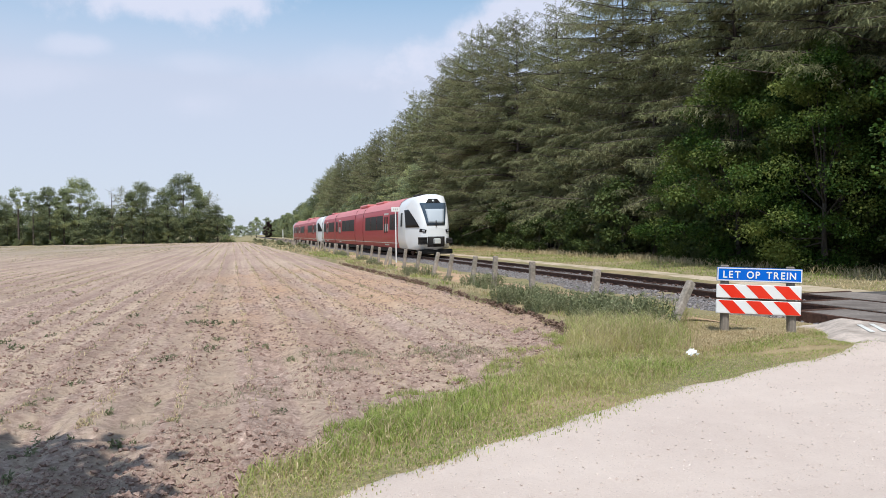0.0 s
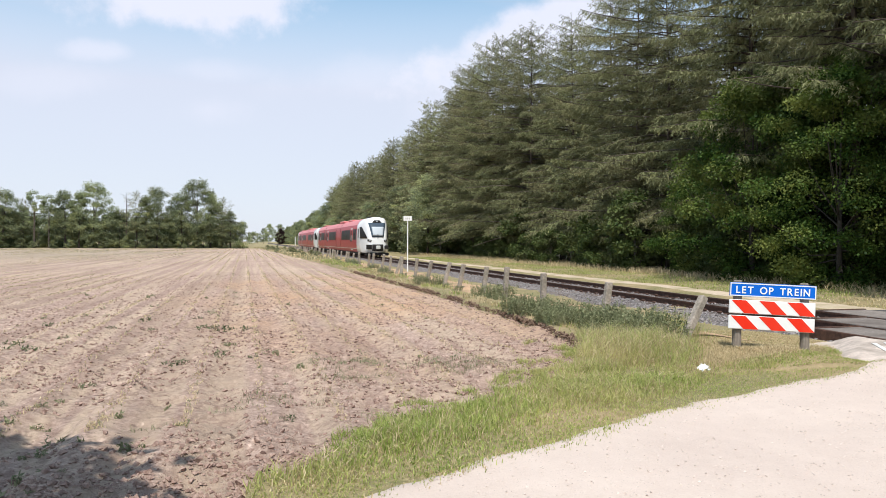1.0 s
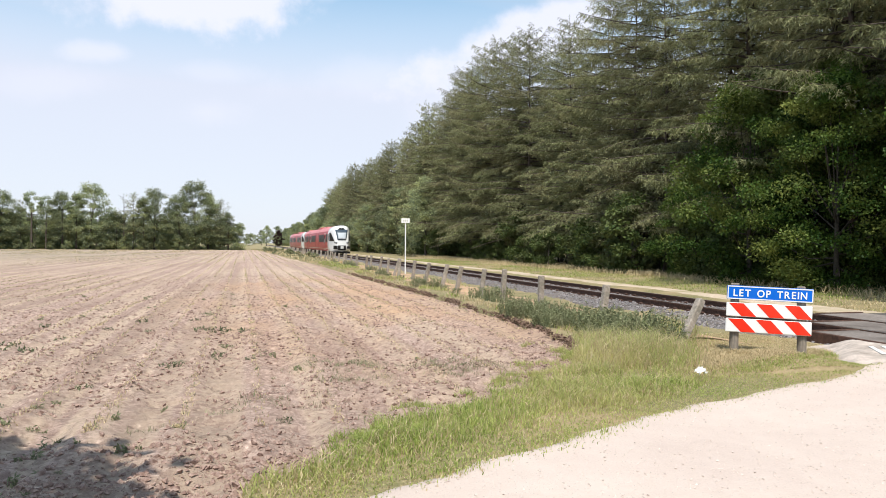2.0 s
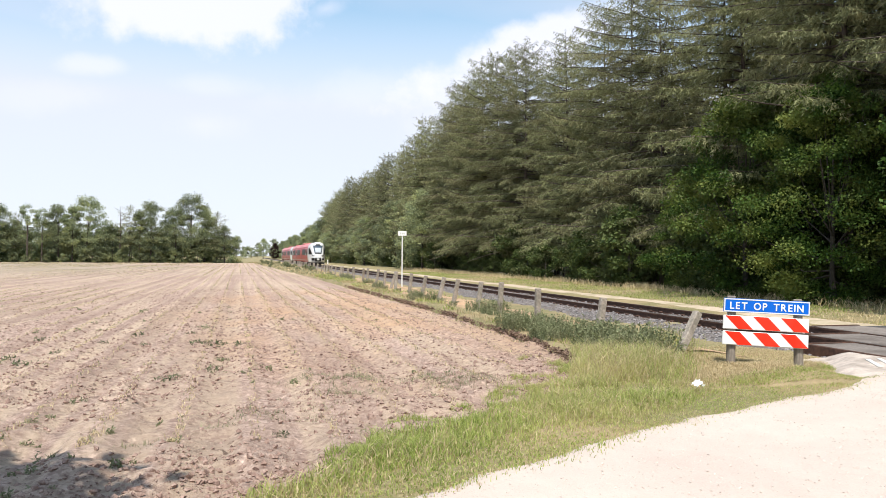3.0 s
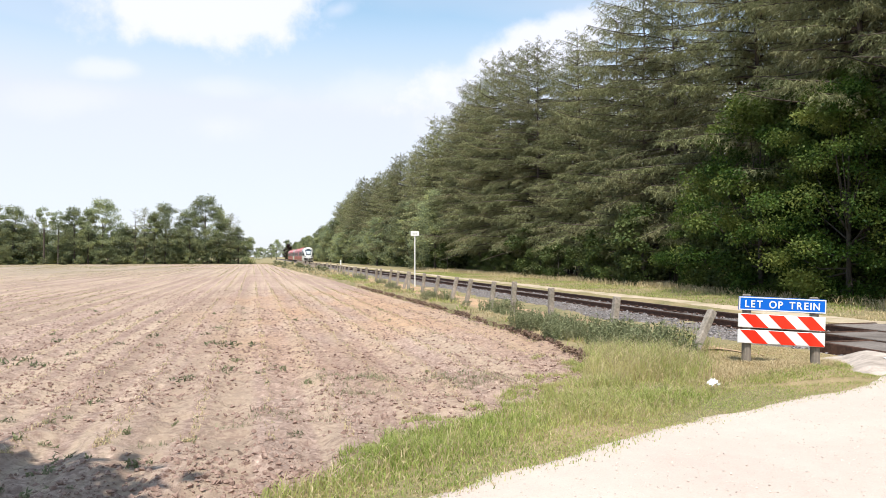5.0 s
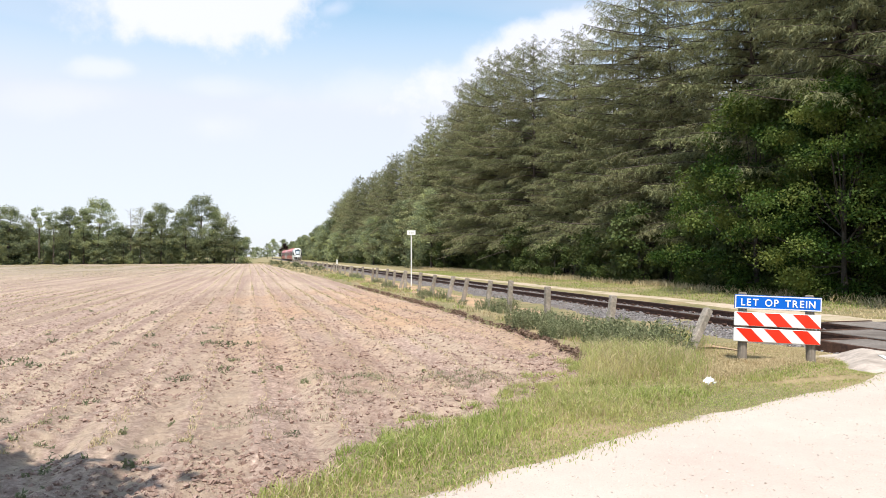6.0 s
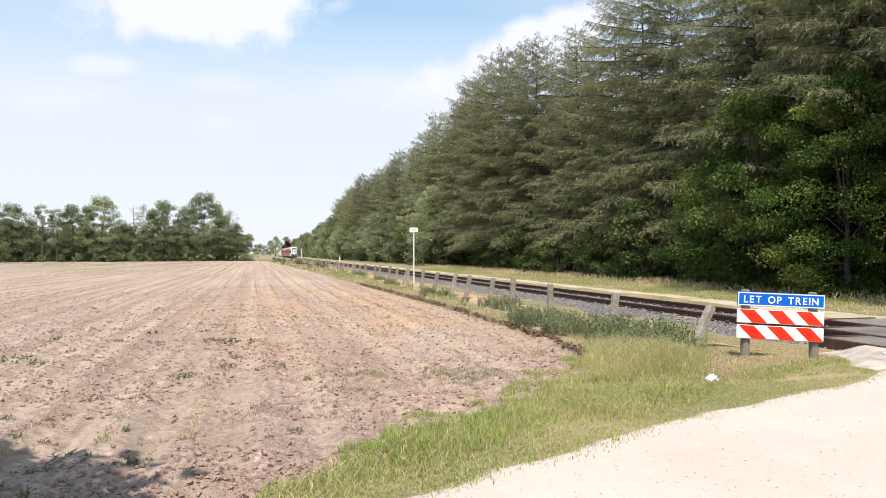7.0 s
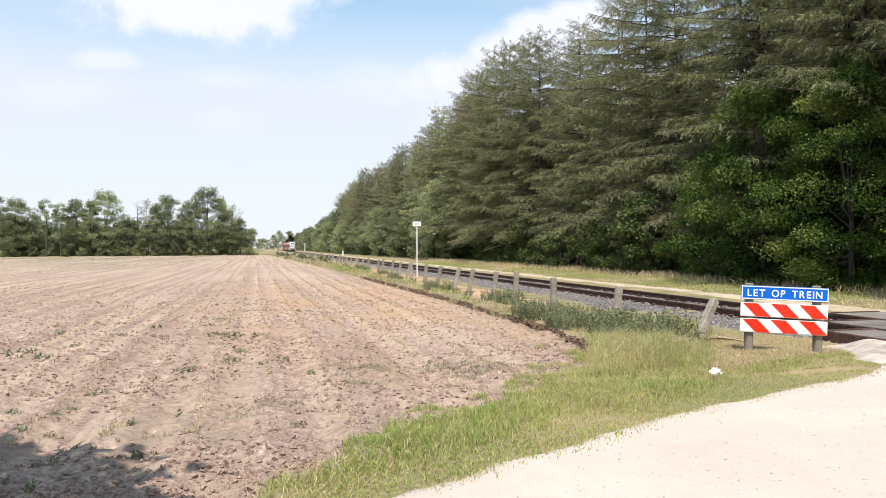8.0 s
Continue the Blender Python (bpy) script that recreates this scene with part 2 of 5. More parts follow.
BANK_SAND = surface("orange_bank_sand", (0.46, 0.29, 0.17), (0.62, 0.42, 0.27), 12, (0.30, 0.21, 0.13), 1.2, 0.95, relief=0.5, dist=0.02)
ROAD_WHITE = paint("road_paint", (0.75, 0.74, 0.70), 0.7, amount=0.5)
SIGN_BLUE, SIGN_WHITE, SIGN_RED = paint("sign_blue", (0.001, 0.125, 0.60), 0.6, amount=0.04, spec=0.15), paint("sign_white", (0.82, 0.81, 0.79), 0.4, amount=0.10), paint("sign_red", (0.78, 0.030, 0.010), 0.6, (0.5, 0.3, 0.2), amount=0.12, spec=0.15)
POST_WOOD = surface("grey_post_wood", (0.22, 0.185, 0.15), (0.36, 0.31, 0.26), 14, (0.14, 0.115, 0.085), 4.0, 0.9, relief=0.5, stretch=(1, 1, 0.12))
TRAIN_RED = paint("train_red", (0.42, 0.014, 0.020), 0.45, (0.25, 0.06, 0.05), 0.2, 0.1)
# body red lightened towards pink, the sun's glare on the roof as colour
ROOF_GLARE_RED = paint("roof_glare_red", (0.66, 0.19, 0.185), 0.42, (0.45, 0.22, 0.2), 0.35)
TRAIN_WHITE = paint("train_white", (0.80, 0.80, 0.79), 0.25, (0.5, 0.48, 0.45), 0.12, 0.4)
TRAIN_GREY, TRAIN_BLACK = paint("train_grey", (0.56, 0.56, 0.52), 0.45), surface("black_underframe", (0.012, 0.011, 0.011), (0.035, 0.03, 0.027), 6, rough=0.7, relief=0.2)
DARK_GLASS, WINDSCREEN = plain("tinted_glass", (0.016, 0.015, 0.015), 0.35, spec=0.08), plain("windscreen_glass", (0.055, 0.075, 0.10), 0.05)
BLIND = plain("windscreen_blind", (0.42, 0.46, 0.50), 0.5)
LAMP_GLASS = plain("lamp_lens", (0.35, 0.36, 0.38), 0.12)
BARK = surface("conifer_bark", (0.055, 0.043, 0.035), (0.125, 0.10, 0.085), 9, rough=0.95, relief=0.8, dist=0.03, stretch=(1, 1, 0.25))
DEAD_WOOD = surface("bleached_dead_wood", (0.28, 0.25, 0.22), (0.42, 0.39, 0.35), 9, rough=0.9, relief=0.2)
BEECH_BARK = surface("smooth_bark", (0.045, 0.038, 0.032), (0.085, 0.075, 0.063), 6, rough=0.9, relief=0.4)
NEEDLES = foliage("conifer_needles", (0.105, 0.118, 0.052), (0.36, 0.37, 0.185), (0.28, 0.255, 0.14), 0.34, 0.24)
# beech green darkened for the forest's shade; yellow third colour paints sunlit patches
BEECH = foliage("beech_leaves", (0.014, 0.043, 0.007), (0.085, 0.152, 0.025), (0.25, 0.285, 0.075), 0.34, 0.2)
COPPER_LEAF = foliage("copper_leaves", (0.035, 0.020, 0.020), (0.085, 0.045, 0.042), None, 0.2, 0.1)
OAK = foliage("scrub_leaves", (0.045, 0.075, 0.020), (0.13, 0.165, 0.05), (0.12, 0.12, 0.055), 0.3, 0.2)
# leaves of the distant trees, greyed and paled to paint in aerial haze
HAZED_LEAF = foliage("hazed_tree_leaves", (0.165, 0.195, 0.125), (0.385, 0.425, 0.235), (0.43, 0.44, 0.19), 0.58, 0.28)
LUSH, STRAW = foliage("green_grass", (0.19, 0.265, 0.05), (0.56, 0.61, 0.20), (0.60, 0.55, 0.25), 0.5, 0.1), foliage("dry_grass", (0.45, 0.355, 0.19), (0.72, 0.59, 0.37), None, 0.3, 0.1)
WEED = foliage("grey_green_weeds", (0.11, 0.135, 0.06), (0.33, 0.34, 0.185), (0.36, 0.31, 0.20), 0.25, 0.1)
DARK_WEED = foliage("dark_weeds", (0.07, 0.085, 0.042), (0.19, 0.21, 0.11), None, 0.2, 0.1)


# ---- mesh helpers ----
def mesh_from(name, v, f, mat):
    """A mesh from arrays of vertices and of faces that all have the same number of corners."""
    v, f = np.asarray(v, np.float32), np.asarray(f, np.int32)
    me = bpy.data.meshes.new(name)
    me.vertices.add(len(v)), me.vertices.foreach_set("co", v.ravel())
    me.loops.add(f.size), me.loops.foreach_set("vertex_index", f.ravel())
    me.polygons.add(len(f)), me.polygons.foreach_set("loop_start", np.arange(0, f.size, f.shape[1], dtype=np.int32))
    me.update(calc_edges=True)
    me.polygons.foreach_set("use_smooth", [False] * len(f))
    me.materials.append(mat)
    return me


def smooth(me):
    me.polygons.foreach_set("use_smooth", [True] * len(me.polygons))
    return me


def part(name, data, material, parent, label="", at=None):
    """One mesh object, from a bmesh or a mesh, under a thing or a part."""
    if isinstance(data, bmesh.types.BMesh):
        me = bpy.data.meshes.new(name)
        data.to_mesh(me), data.free()
        me.materials.append(material)
        data = me
    ob = new(name, data)
    ob.parent = parent
    if at is not None:
        ob.matrix_basis = at
    return tagged(ob, label)


def box(x0, x1, y0, y1, z0, z1, bevel=0.0, bm=None):
    bm = bm or bmesh.new()
    made = bmesh.ops.create_cube(bm, size=1.0)["verts"]
    for q in made:
        q.co = Vector(((x0 + x1) / 2 + q.co.x * (x1 - x0), (y0 + y1) / 2 + q.co.y * (y1 - y0), (z0 + z1) / 2 + q.co.z * (z1 - z0)))
    if bevel:
        edges = {e for q in made for e in q.link_edges}
        bmesh.ops.bevel(bm, geom=list(edges), offset=bevel, segments=1, affect="EDGES")
    return bm


def value_noise(x, y, seed=0):
    xi, yi = np.floor(x).astype(np.int64), np.floor(y).astype(np.int64)
    xf, yf = x - xi, y - yi
    xf, yf = xf * xf * (3 - 2 * xf), yf * yf * (3 - 2 * yf)

    def h(i, j):
        n = (i * 374761393 + j * 668265263 + seed * 1442695041) & 0xFFFFFFFF
        n = ((n ^ (n >> 13)) * 1274126177) & 0xFFFFFFFF
        return ((n ^ (n >> 16)) & 0xFFFF) / 65535.0
    return (h(xi, yi) * (1 - xf) + h(xi + 1, yi) * xf) * (1 - yf) + (h(xi, yi + 1) * (1 - xf) + h(xi + 1, yi + 1) * xf) * yf - 0.5


def fbm(x, y, scale, octaves=4, seed=0):
    return sum(value_noise(x * scale * 2 ** i, y * scale * 2 ** i, seed + i) / 2 ** i for i in range(octaves))


def steps(lo, fine_lo, fine_hi, hi, d, grow=1.06):
    """Grid lines, d apart between fine_lo and fine_hi and ever wider outwards."""
    mid = list(np.arange(fine_lo, fine_hi, d))
    up, x, w = [], fine_hi, d
    while x < hi:
        up.append(x)
        w *= grow
        x += w
    down, x, w = [], fine_lo - d, d
    while x > lo:
        down.append(x)
        w *= grow
        x -= w
    return np.array([lo] + down[::-1] + mid + up + [hi])


def sheet(name, xs, ys, height, mat):
    X, Y = np.meshgrid(xs, ys)
    Z = height(X, Y)
    v = np.stack([X, Y, Z], -1).reshape(-1, 3)
    i = np.arange(len(xs) * len(ys)).reshape(len(ys), len(xs))
    f = np.stack([i[:-1, :-1], i[:-1, 1:], i[1:, 1:], i[1:, :-1]], -1).reshape(-1, 4)
    return smooth(mesh_from(name, v, f, mat))


def step01(a, b, x):
    t = np.clip((x - a) / (b - a), 0, 1)
    return t * t * (3 - 2 * t)


# ---- the lie of the land ----
def road_edge(x):
    """y of the gravel road's edge on the field side."""
    return np.interp(x, [-30, -4, 0.96, 1.93, 3.28, 5.15, 6.2, 7.47, 8.57, 12], [-14, 1.7, 4.9, 5.44, 6.12, 7.0, 7.38, 7.85, 8.5, 11.3])


def in_field(x, y):
    """How far inside the ploughed field a place lies, in metres."""
    side = np.interp(y, [4.9, 5.2, 5.4, 5.6, 5.8, 6.05, 6.5, 6.7, 6.85, 7.45, 7.7, 7.95, 9.0, 10.6, 11.6, 13.6, 18.5, 22, 25.7, 31, 48.5, 73.5, 110, 180],
                     [0.05, 0.15, 0.4, 0.6, 0.8, 1.06, 1.2, 1.55, 2.0, 2.42, 2.96, 3.5, 4.2, 5.1, 5.32, 5.54, 5.68, 5.70, 5.65, 5.5, 5.14, 4.42, 3.35, 1.0]) - x
    near = y - np.interp(x, [-30, -4, -1.0, 0.0, 3], [-12.3, 2.7, 4.45, 4.7, 4.8])
    return np.minimum(np.minimum(side, near), 172 - y) + fbm(x, y, 1.3, 3, 5) * 0.24


def ground_height(x, y):
    z = 0.03 + fbm(x, y, 0.35, 4, 9) * 0.10
    z = z - 0.16 * step01(7.4, 8.6, x) * step01(14.5, 13.0, x) * step01(6, 9, y)
    z = np.where((x > 13) | (y < 8), z * 0.4 - 0.02, z)
    inside = in_field(x, y)
    z = z + 0.07 * step01(1.5, 0.0, inside) * step01(11, 13, y) * step01(4.0, 5.2, x) * step01(7.0, 6.0, x)
    return z - 0.40 * step01(0.0, 0.16, inside) - 0.25 * step01(0.1, 0.5, road_edge(x) - y) * step01(6.9, 6.4, road_edge(x) - y) * step01(9.2, 8.8, x)


def field_height(x, y):
    ridge = np.sin((x + 0.012 * y) * 2 * math.pi / 0.75) * 0.026
    hummock = fbm(x, y, 0.8, 3, 2) * 0.14 * step01(14, 7, y)
    return -0.06 - 0.6 * step01(-0.15, -0.5, in_field(x, y)) + ridge + hummock + fbm(x, y, 2.6, 4, 3) * 0.075 * step01(60, 12, y) + fbm(x, y, 6.0, 2, 4) * 0.062 * step01(34, 10, y)


def road_height(x, y):
    d = road_edge(x) - y + fbm(x, y, 1.6, 4, 31) * 0.13
    return -0.02 + 0.05 * step01(-0.05, 0.25, d) - 0.75 * step01(0.0, -0.15, d) + fbm(x, y, 0.9, 4, 8) * 0.03 + fbm(x, y, 7, 2, 18) * 0.006


RAIL_Z = 0.09      # top of the rails
TRACK_X = 11.84    # middle of the track


def build_ground():
    g = new("ground", sheet("ground", steps(-3000, -4, 14, 3000, 0.11, 1.07), steps(-3000, 3, 17, 3500, 0.11, 1.05), ground_height, GRASS_GROUND))
    tagged(g, "dry uneven grassland reaching the horizon", "ground", kind="structure")
    f = new("field", sheet("field", steps(-230, -13, 5.2, 7.5, 0.075, 1.03), steps(2.0, 4.2, 12.5, 172.5, 0.06, 1.014), field_height, SOIL))
    tagged(f, "bare ploughed field with faint sown rows", "field", kind="structure")
    r = new("road", sheet("road", steps(-30, 0, 9.3, 9.35, 0.12, 1.05), steps(-20, 3.5, 9.6, 9.8, 0.12, 1.05),
                          lambda x, y: road_height(x, y) - 0.5 * step01(6.6, 7.6, road_edge(x) - y + fbm(x, y, 0.8, 3, 7)), GRAVEL))
    tagged(r, "pale sandy gravel road", "road", kind="structure")


build_ground()


# ---- the railway ----
def build_track():
    # ballast: a raised bed with sloping shoulders, uneven on top
    def bed(x, y):
        d = np.abs(x - TRACK_X)
        return RAIL_Z - 0.17 - 0.30 * step01(1.75, 3.1, d) + fbm(x, y, 5.0, 3, 21) * 0.06
    xs, ys = np.linspace(TRACK_X - 3.1, TRACK_X + 2.4, 60), steps(-60, 8, 40, 600, 0.10, 1.03)
    b = new("ballast_bed", sheet("ballast_bed", xs, ys, bed, BALLAST))
    tagged(b, "grey crushed-stone ballast bed under the track", "ballast", kind="structure")
    # loose stones lying on the bed
    rng = np.random.default_rng(4)
    n = 14000
    y = 9.5 + 36 * rng.random(n) ** 1.6
    x = TRACK_X - 3.0 + 5.2 * rng.random(n)
    z = bed(x, y) + 0.008
    v, f = stones(rng, x, y, z, 0.018 + 0.03 * rng.random(n))
    tagged(part("ballast_stones", mesh_from("ballast_stones", v, f, STONE), STONE, b), "loose angular grey stones", kind="stuff")

    # rails: foot, web and head as one section
    half = [(0.070, -0.170), (0.070, -0.160), (0.014, -0.145), (0.010, -0.045), (0.036, -0.036), (0.036, -0.006), (0.028, 0.0)]
    ring = [(-a, c) for a, c in half] + [(a, c) for a, c in reversed(half)]
    for x0 in (TRACK_X - 0.752, TRACK_X + 0.752):
        v = np.array([(x0 + a, yy, RAIL_Z + c) for yy in (-60.0, 600.0) for a, c in ring])
        m = len(ring)
        f = [(i, (i + 1) % m, m + (i + 1) % m, m + i) for i in range(m)]
        rail = new("rail", mesh_from("rail", v, f, RUST))
        tagged(rail, "rusty brown steel rail with a worn head", "rail", "rails of the track")
        tv = [(x0 - 0.026, -60, RAIL_Z + 0.003), (x0 + 0.026, -60, RAIL_Z + 0.003), (x0 + 0.026, 600, RAIL_Z + 0.003), (x0 - 0.026, 600, RAIL_Z + 0.003)]
        tv += [(a, q, c - 0.004) for a, q, c in tv]
        part("running_surface", mesh_from("running_surface", tv, [(0, 1, 2, 3), (7, 6, 5, 4), (0, 4, 5, 1), (2, 6, 7, 3)], RAIL_TOP), RAIL_TOP, rail, "shiny worn steel")
        clip = bpy.data.meshes.new("rail_clip")
        bm = box(-0.04, 0.04, -0.06, 0.06, -0.17, -0.12, 0.014)
        bm.to_mesh(clip), bm.free()
        clip.materials.append(RUST)
        for i in range(60):
            for dx in (-0.09, 0.09):
                part("rail_clip", clip, RUST, rail, at=Matrix.Translation((x0 + dx, 11.9 + 0.6 * i, RAIL_Z + 0.012)))
    sl = bpy.data.meshes.new("sleeper")
    bm = box(-1.3, 1.3, -0.125, 0.125, -0.16, 0.0, 0.015)
    bm.to_mesh(sl), bm.free()
    sl.materials.append(SLEEPER)
    for i in range(110):
        s = new("sleeper", sl)
        s.matrix_basis = pose(TRACK_X + random.uniform(-0.02, 0.02), 8.3 + 0.6 * i, RAIL_Z - 0.165, 0, 0, random.uniform(-0.6, 0.6))
        tagged(s, "dark weathered wooden railway sleeper in the ballast", "sleeper", "sleepers of the track")


def stones(rng, x, y, z, r):
    """Angular pebbles: squashed octahedra, each turned its own way."""
    base = np.array([(1, 0, 0), (0, 1, 0), (-1, 0, 0), (0, -1, 0), (0, 0, 0.75), (0, 0, -0.6)], float)
    tri = np.array([(0, 1, 4), (1, 2, 4), (2, 3, 4), (3, 0, 4), (1, 0, 5), (2, 1, 5), (3, 2, 5), (0, 3, 5)])
    n = len(x)
    p = base[None] * (0.7 + 0.6 * rng.random((n, 6, 1)))
    a, b = rng.random(n) * 6.28, rng.random(n) * 0.9
    ca, sa, cb, sb = np.cos(a)[:, None], np.sin(a)[:, None], np.cos(b)[:, None], np.sin(b)[:, None]
    px, py, pz = p[..., 0], p[..., 1] * cb - p[..., 2] * sb, p[..., 1] * sb + p[..., 2] * cb
    q = np.stack([px * ca - py * sa, px * sa + py * ca, pz], -1) * r[:, None, None]
    q += np.stack([x, y, z], -1)[:, None]
    return q.reshape(-1, 3), (tri[None] + 6 * np.arange(n)[:, None, None]).reshape(-1, 3)


def build_crossing():
    """Level crossing: panels between and beside the rails, asphalt behind."""
    c = tagged(new("level_crossing"), "worn level crossing of grey-brown panels with steel edges", "level crossing")
    for x0, x1, y_end in ((9.95, 10.98, 11.2), (11.20, 12.48, 12.6), (12.70, 13.95, 14.1)):
        for i in range(7):
            y1 = y_end - i * 1.8
            part("panel", box(x0, x1, y1 - 1.79, y1, -0.16, RAIL_Z - 0.005 + 0.004 * (i % 2), 0.02), DECK, c)
        part("edge_beam", box(x0 - 0.03, x1 + 0.03, y_end + 0.002, y_end + 0.09, -0.2, RAIL_Z + 0.012, 0.01), RUST, c, "rusty brown steel edge beam")
    part("edge_beam", box(9.86, 9.94, 0.0, 11.25, -0.25, RAIL_Z + 0.005, 0.01), RUST, c, "rusty brown steel edge beam")
    # approach ramp and the asphalt beyond
    def ramp(x, y):
        edge = 8.45 + (x - 8.3) * 1.05
        return 0.035 + 0.045 * step01(8.6, 9.8, x) + fbm(x, y, 2, 3, 3) * 0.012 - 0.16 * step01(0.0, 0.7, y - edge) - 0.12 * step01(8.6, 8.2, x)
    a = new("crossing_ramp", sheet("crossing_ramp", np.linspace(8.0, 9.85, 26), np.linspace(1, 10.6, 90), ramp, RAMP))
    tagged(a, "pale worn ramp up to the crossing", "road", kind="structure")
    b = new("asphalt_far", sheet("asphalt_far", np.linspace(14.0, 24, 30), np.linspace(2, 15.5, 30),
            lambda x, y: np.where(y > 14.2 + (x - 14) * 0.08, -0.3, RAIL_Z - 0.02 - 0.01 * (x - 14)), ASPHALT))
    tagged(b, "dark asphalt road behind the track", "road", kind="structure")
    for x, y in ((9.05, 8.75), (9.25, 8.72)):
        bm = box(-0.035, 0.035, 0, 0.75, 0, 0.008)
        me = bpy.data.meshes.new("road_marking")
        bm.to_mesh(me), bm.free()
        me.materials.append(ROAD_WHITE)
        o = new("road_marking", me)
        o.matrix_basis = pose(x, y, float(ramp(np.array(x), np.array(y))) + 0.008, 1.0, -2.0, -32)
        tagged(o, "worn white painted line on the asphalt", "road marking", "road markings")
    def bank(x, y):
        return ground_height(x, y) + 0.035 + 0.09 * fbm(x, y, 0.45, 4, 66) - 0.12 * step01(0.95, 1.4, np.abs(x - 7.5))
    k = new("bare_bank", sheet("bare_bank", np.linspace(6.1, 8.9, 44), steps(11, 12, 40, 180, 0.12, 1.04), bank, BANK_SAND))
    tagged(k, "bare orange sandy patches beside the ballast", "bare soil", kind="structure")
    # sandy track that follows the rails on the forest side
    def strip(x, y):
        d = np.abs(x - 14.85 - fbm(y * 0 + 1, y, 0.25, 2, 6) * 0.4)
        return 0.02 - 0.16 * step01(0.35, 0.85, d) + fbm(x, y, 3, 3, 13) * 0.03
    s = new("sandy_track", sheet("sandy_track", np.linspace(13.7, 16.0, 20), steps(13.9, 14, 40, 320, 0.25, 1.04), strip, SAND))
    tagged(s, "pale sandy service track along the rails", "path", kind="structure")


def build_sign():
    """Warning barrier: two wooden posts, a blue board and two striped boards."""
    sign = tagged(new("warning_barrier"), "blue warning board above red and white striped boards on wooden posts", "warning sign")
    sign.matrix_basis = pose(7.58, 9.45, 0.0, 0, 2.3, -22)
    for x, lean in ((-0.47, -1.5), (0.515, -3.0)):
        bm = bmesh.new()
        bmesh.ops.create_cone(bm, segments=12, radius1=0.072, radius2=0.064, depth=1.36, cap_ends=True)
        bmesh.ops.bevel(bm, geom=[e for e in bm.edges if e.calc_face_angle(0) > 1.2], offset=0.012, segments=1, affect="EDGES")
        part("post", bm, POST_WOOD, sign, "grey weathered round wooden post", at=pose(x, 0.092, 0.375, 0, lean, 0))
    W = 0.625
    b = part("name_board", box(-W, W, -0.018, 0.012, 0.815, 1.025, 0.008), SIGN_BLUE, sign, "blue enamelled board with white letters")
    for x0, x1, z0, z1 in ((-W + 0.005, W - 0.005, 1.005, 1.020), (-W + 0.005, W - 0.005, 0.82, 0.835), (-W + 0.005, -W + 0.020, 0.836, 1.004), (W - 0.020, W - 0.005, 0.836, 1.004)):
        part("border", box(x0, x1, -0.0205, -0.0175, z0, z1), SIGN_WHITE, b, "thin white border line")
    pen, glyphs = 0.0, []
    for ch in "LET OP TREIN":
        if ch == " ":
            pen += 0.075
            continue
        cu = bpy.data.curves.new("letter", "FONT")
        cu.body, cu.size, cu.extrude, cu.offset = ch, 0.150, 0.0015, 0.0030
        tmp = new("letter", cu)
        bpy.context.view_layer.update()
        me = bpy.data.meshes.new_from_object(tmp.evaluated_get(bpy.context.evaluated_depsgraph_get()))
        bpy.data.objects.remove(tmp)
        me.materials.clear()
        me.materials.append(SIGN_WHITE)
        xs = [q.co.x for q in me.vertices]
        glyphs.append((me, pen - min(xs)))
        pen += max(xs) - min(xs) + 0.026
    for me, x in glyphs:
        me.transform(Matrix.Diagonal((1.09 / pen, 1, 1, 1)))
        part("letter", me, SIGN_WHITE, b, "white capital letter", at=pose((x - pen / 2 + 0.011) * 1.09 / pen, -0.0215, 0.866, 90, 0, 0))
    # two striped boards
    for z0, z1 in ((0.555, 0.765), (0.315, 0.525)):
        bd = part("striped_board", box(-W, W, -0.016, 0.010, z0, z1, 0.010), SIGN_WHITE, sign, "white board with slanting red stripes")
        h, slant, w = z1 - z0 - 0.012, 0.195, 0.215
        for i in range(3):
            x = -W + 0.030 + 0.405 * i
            v = []
            for yy in (-0.0190, -0.0155):
                v += [(x, yy, z1 - 0.006), (x + w, yy, z1 - 0.006), (x + w + slant, yy, z1 - 0.006 - h), (x + slant, yy, z1 - 0.006 - h)]
            part("stripe", mesh_from("stripe", v, [(3, 2, 1, 0), (0, 1, 5, 4), (1, 2, 6, 5), (2, 3, 7, 6), (3, 0, 4, 7)], SIGN_RED), SIGN_RED, bd, "red reflective stripe")


# places of the fence posts: x, y, height, lean along the fence, lean across it
POSTS = ((6.78, 10.55, 0.92, -4, 33), (6.75, 13.25, 0.88, -2, 9), (6.75, 16.4, 0.92, 0, 1), (6.72, 19.1, 0.98, 1, 4),
         (6.75, 21.2, 0.92, 2, 8), (6.75, 23.9, 0.92, 3, 11), (6.75, 25.9, 0.95, -3, 16), (6.75, 28.6, 0.92, 2, 12))


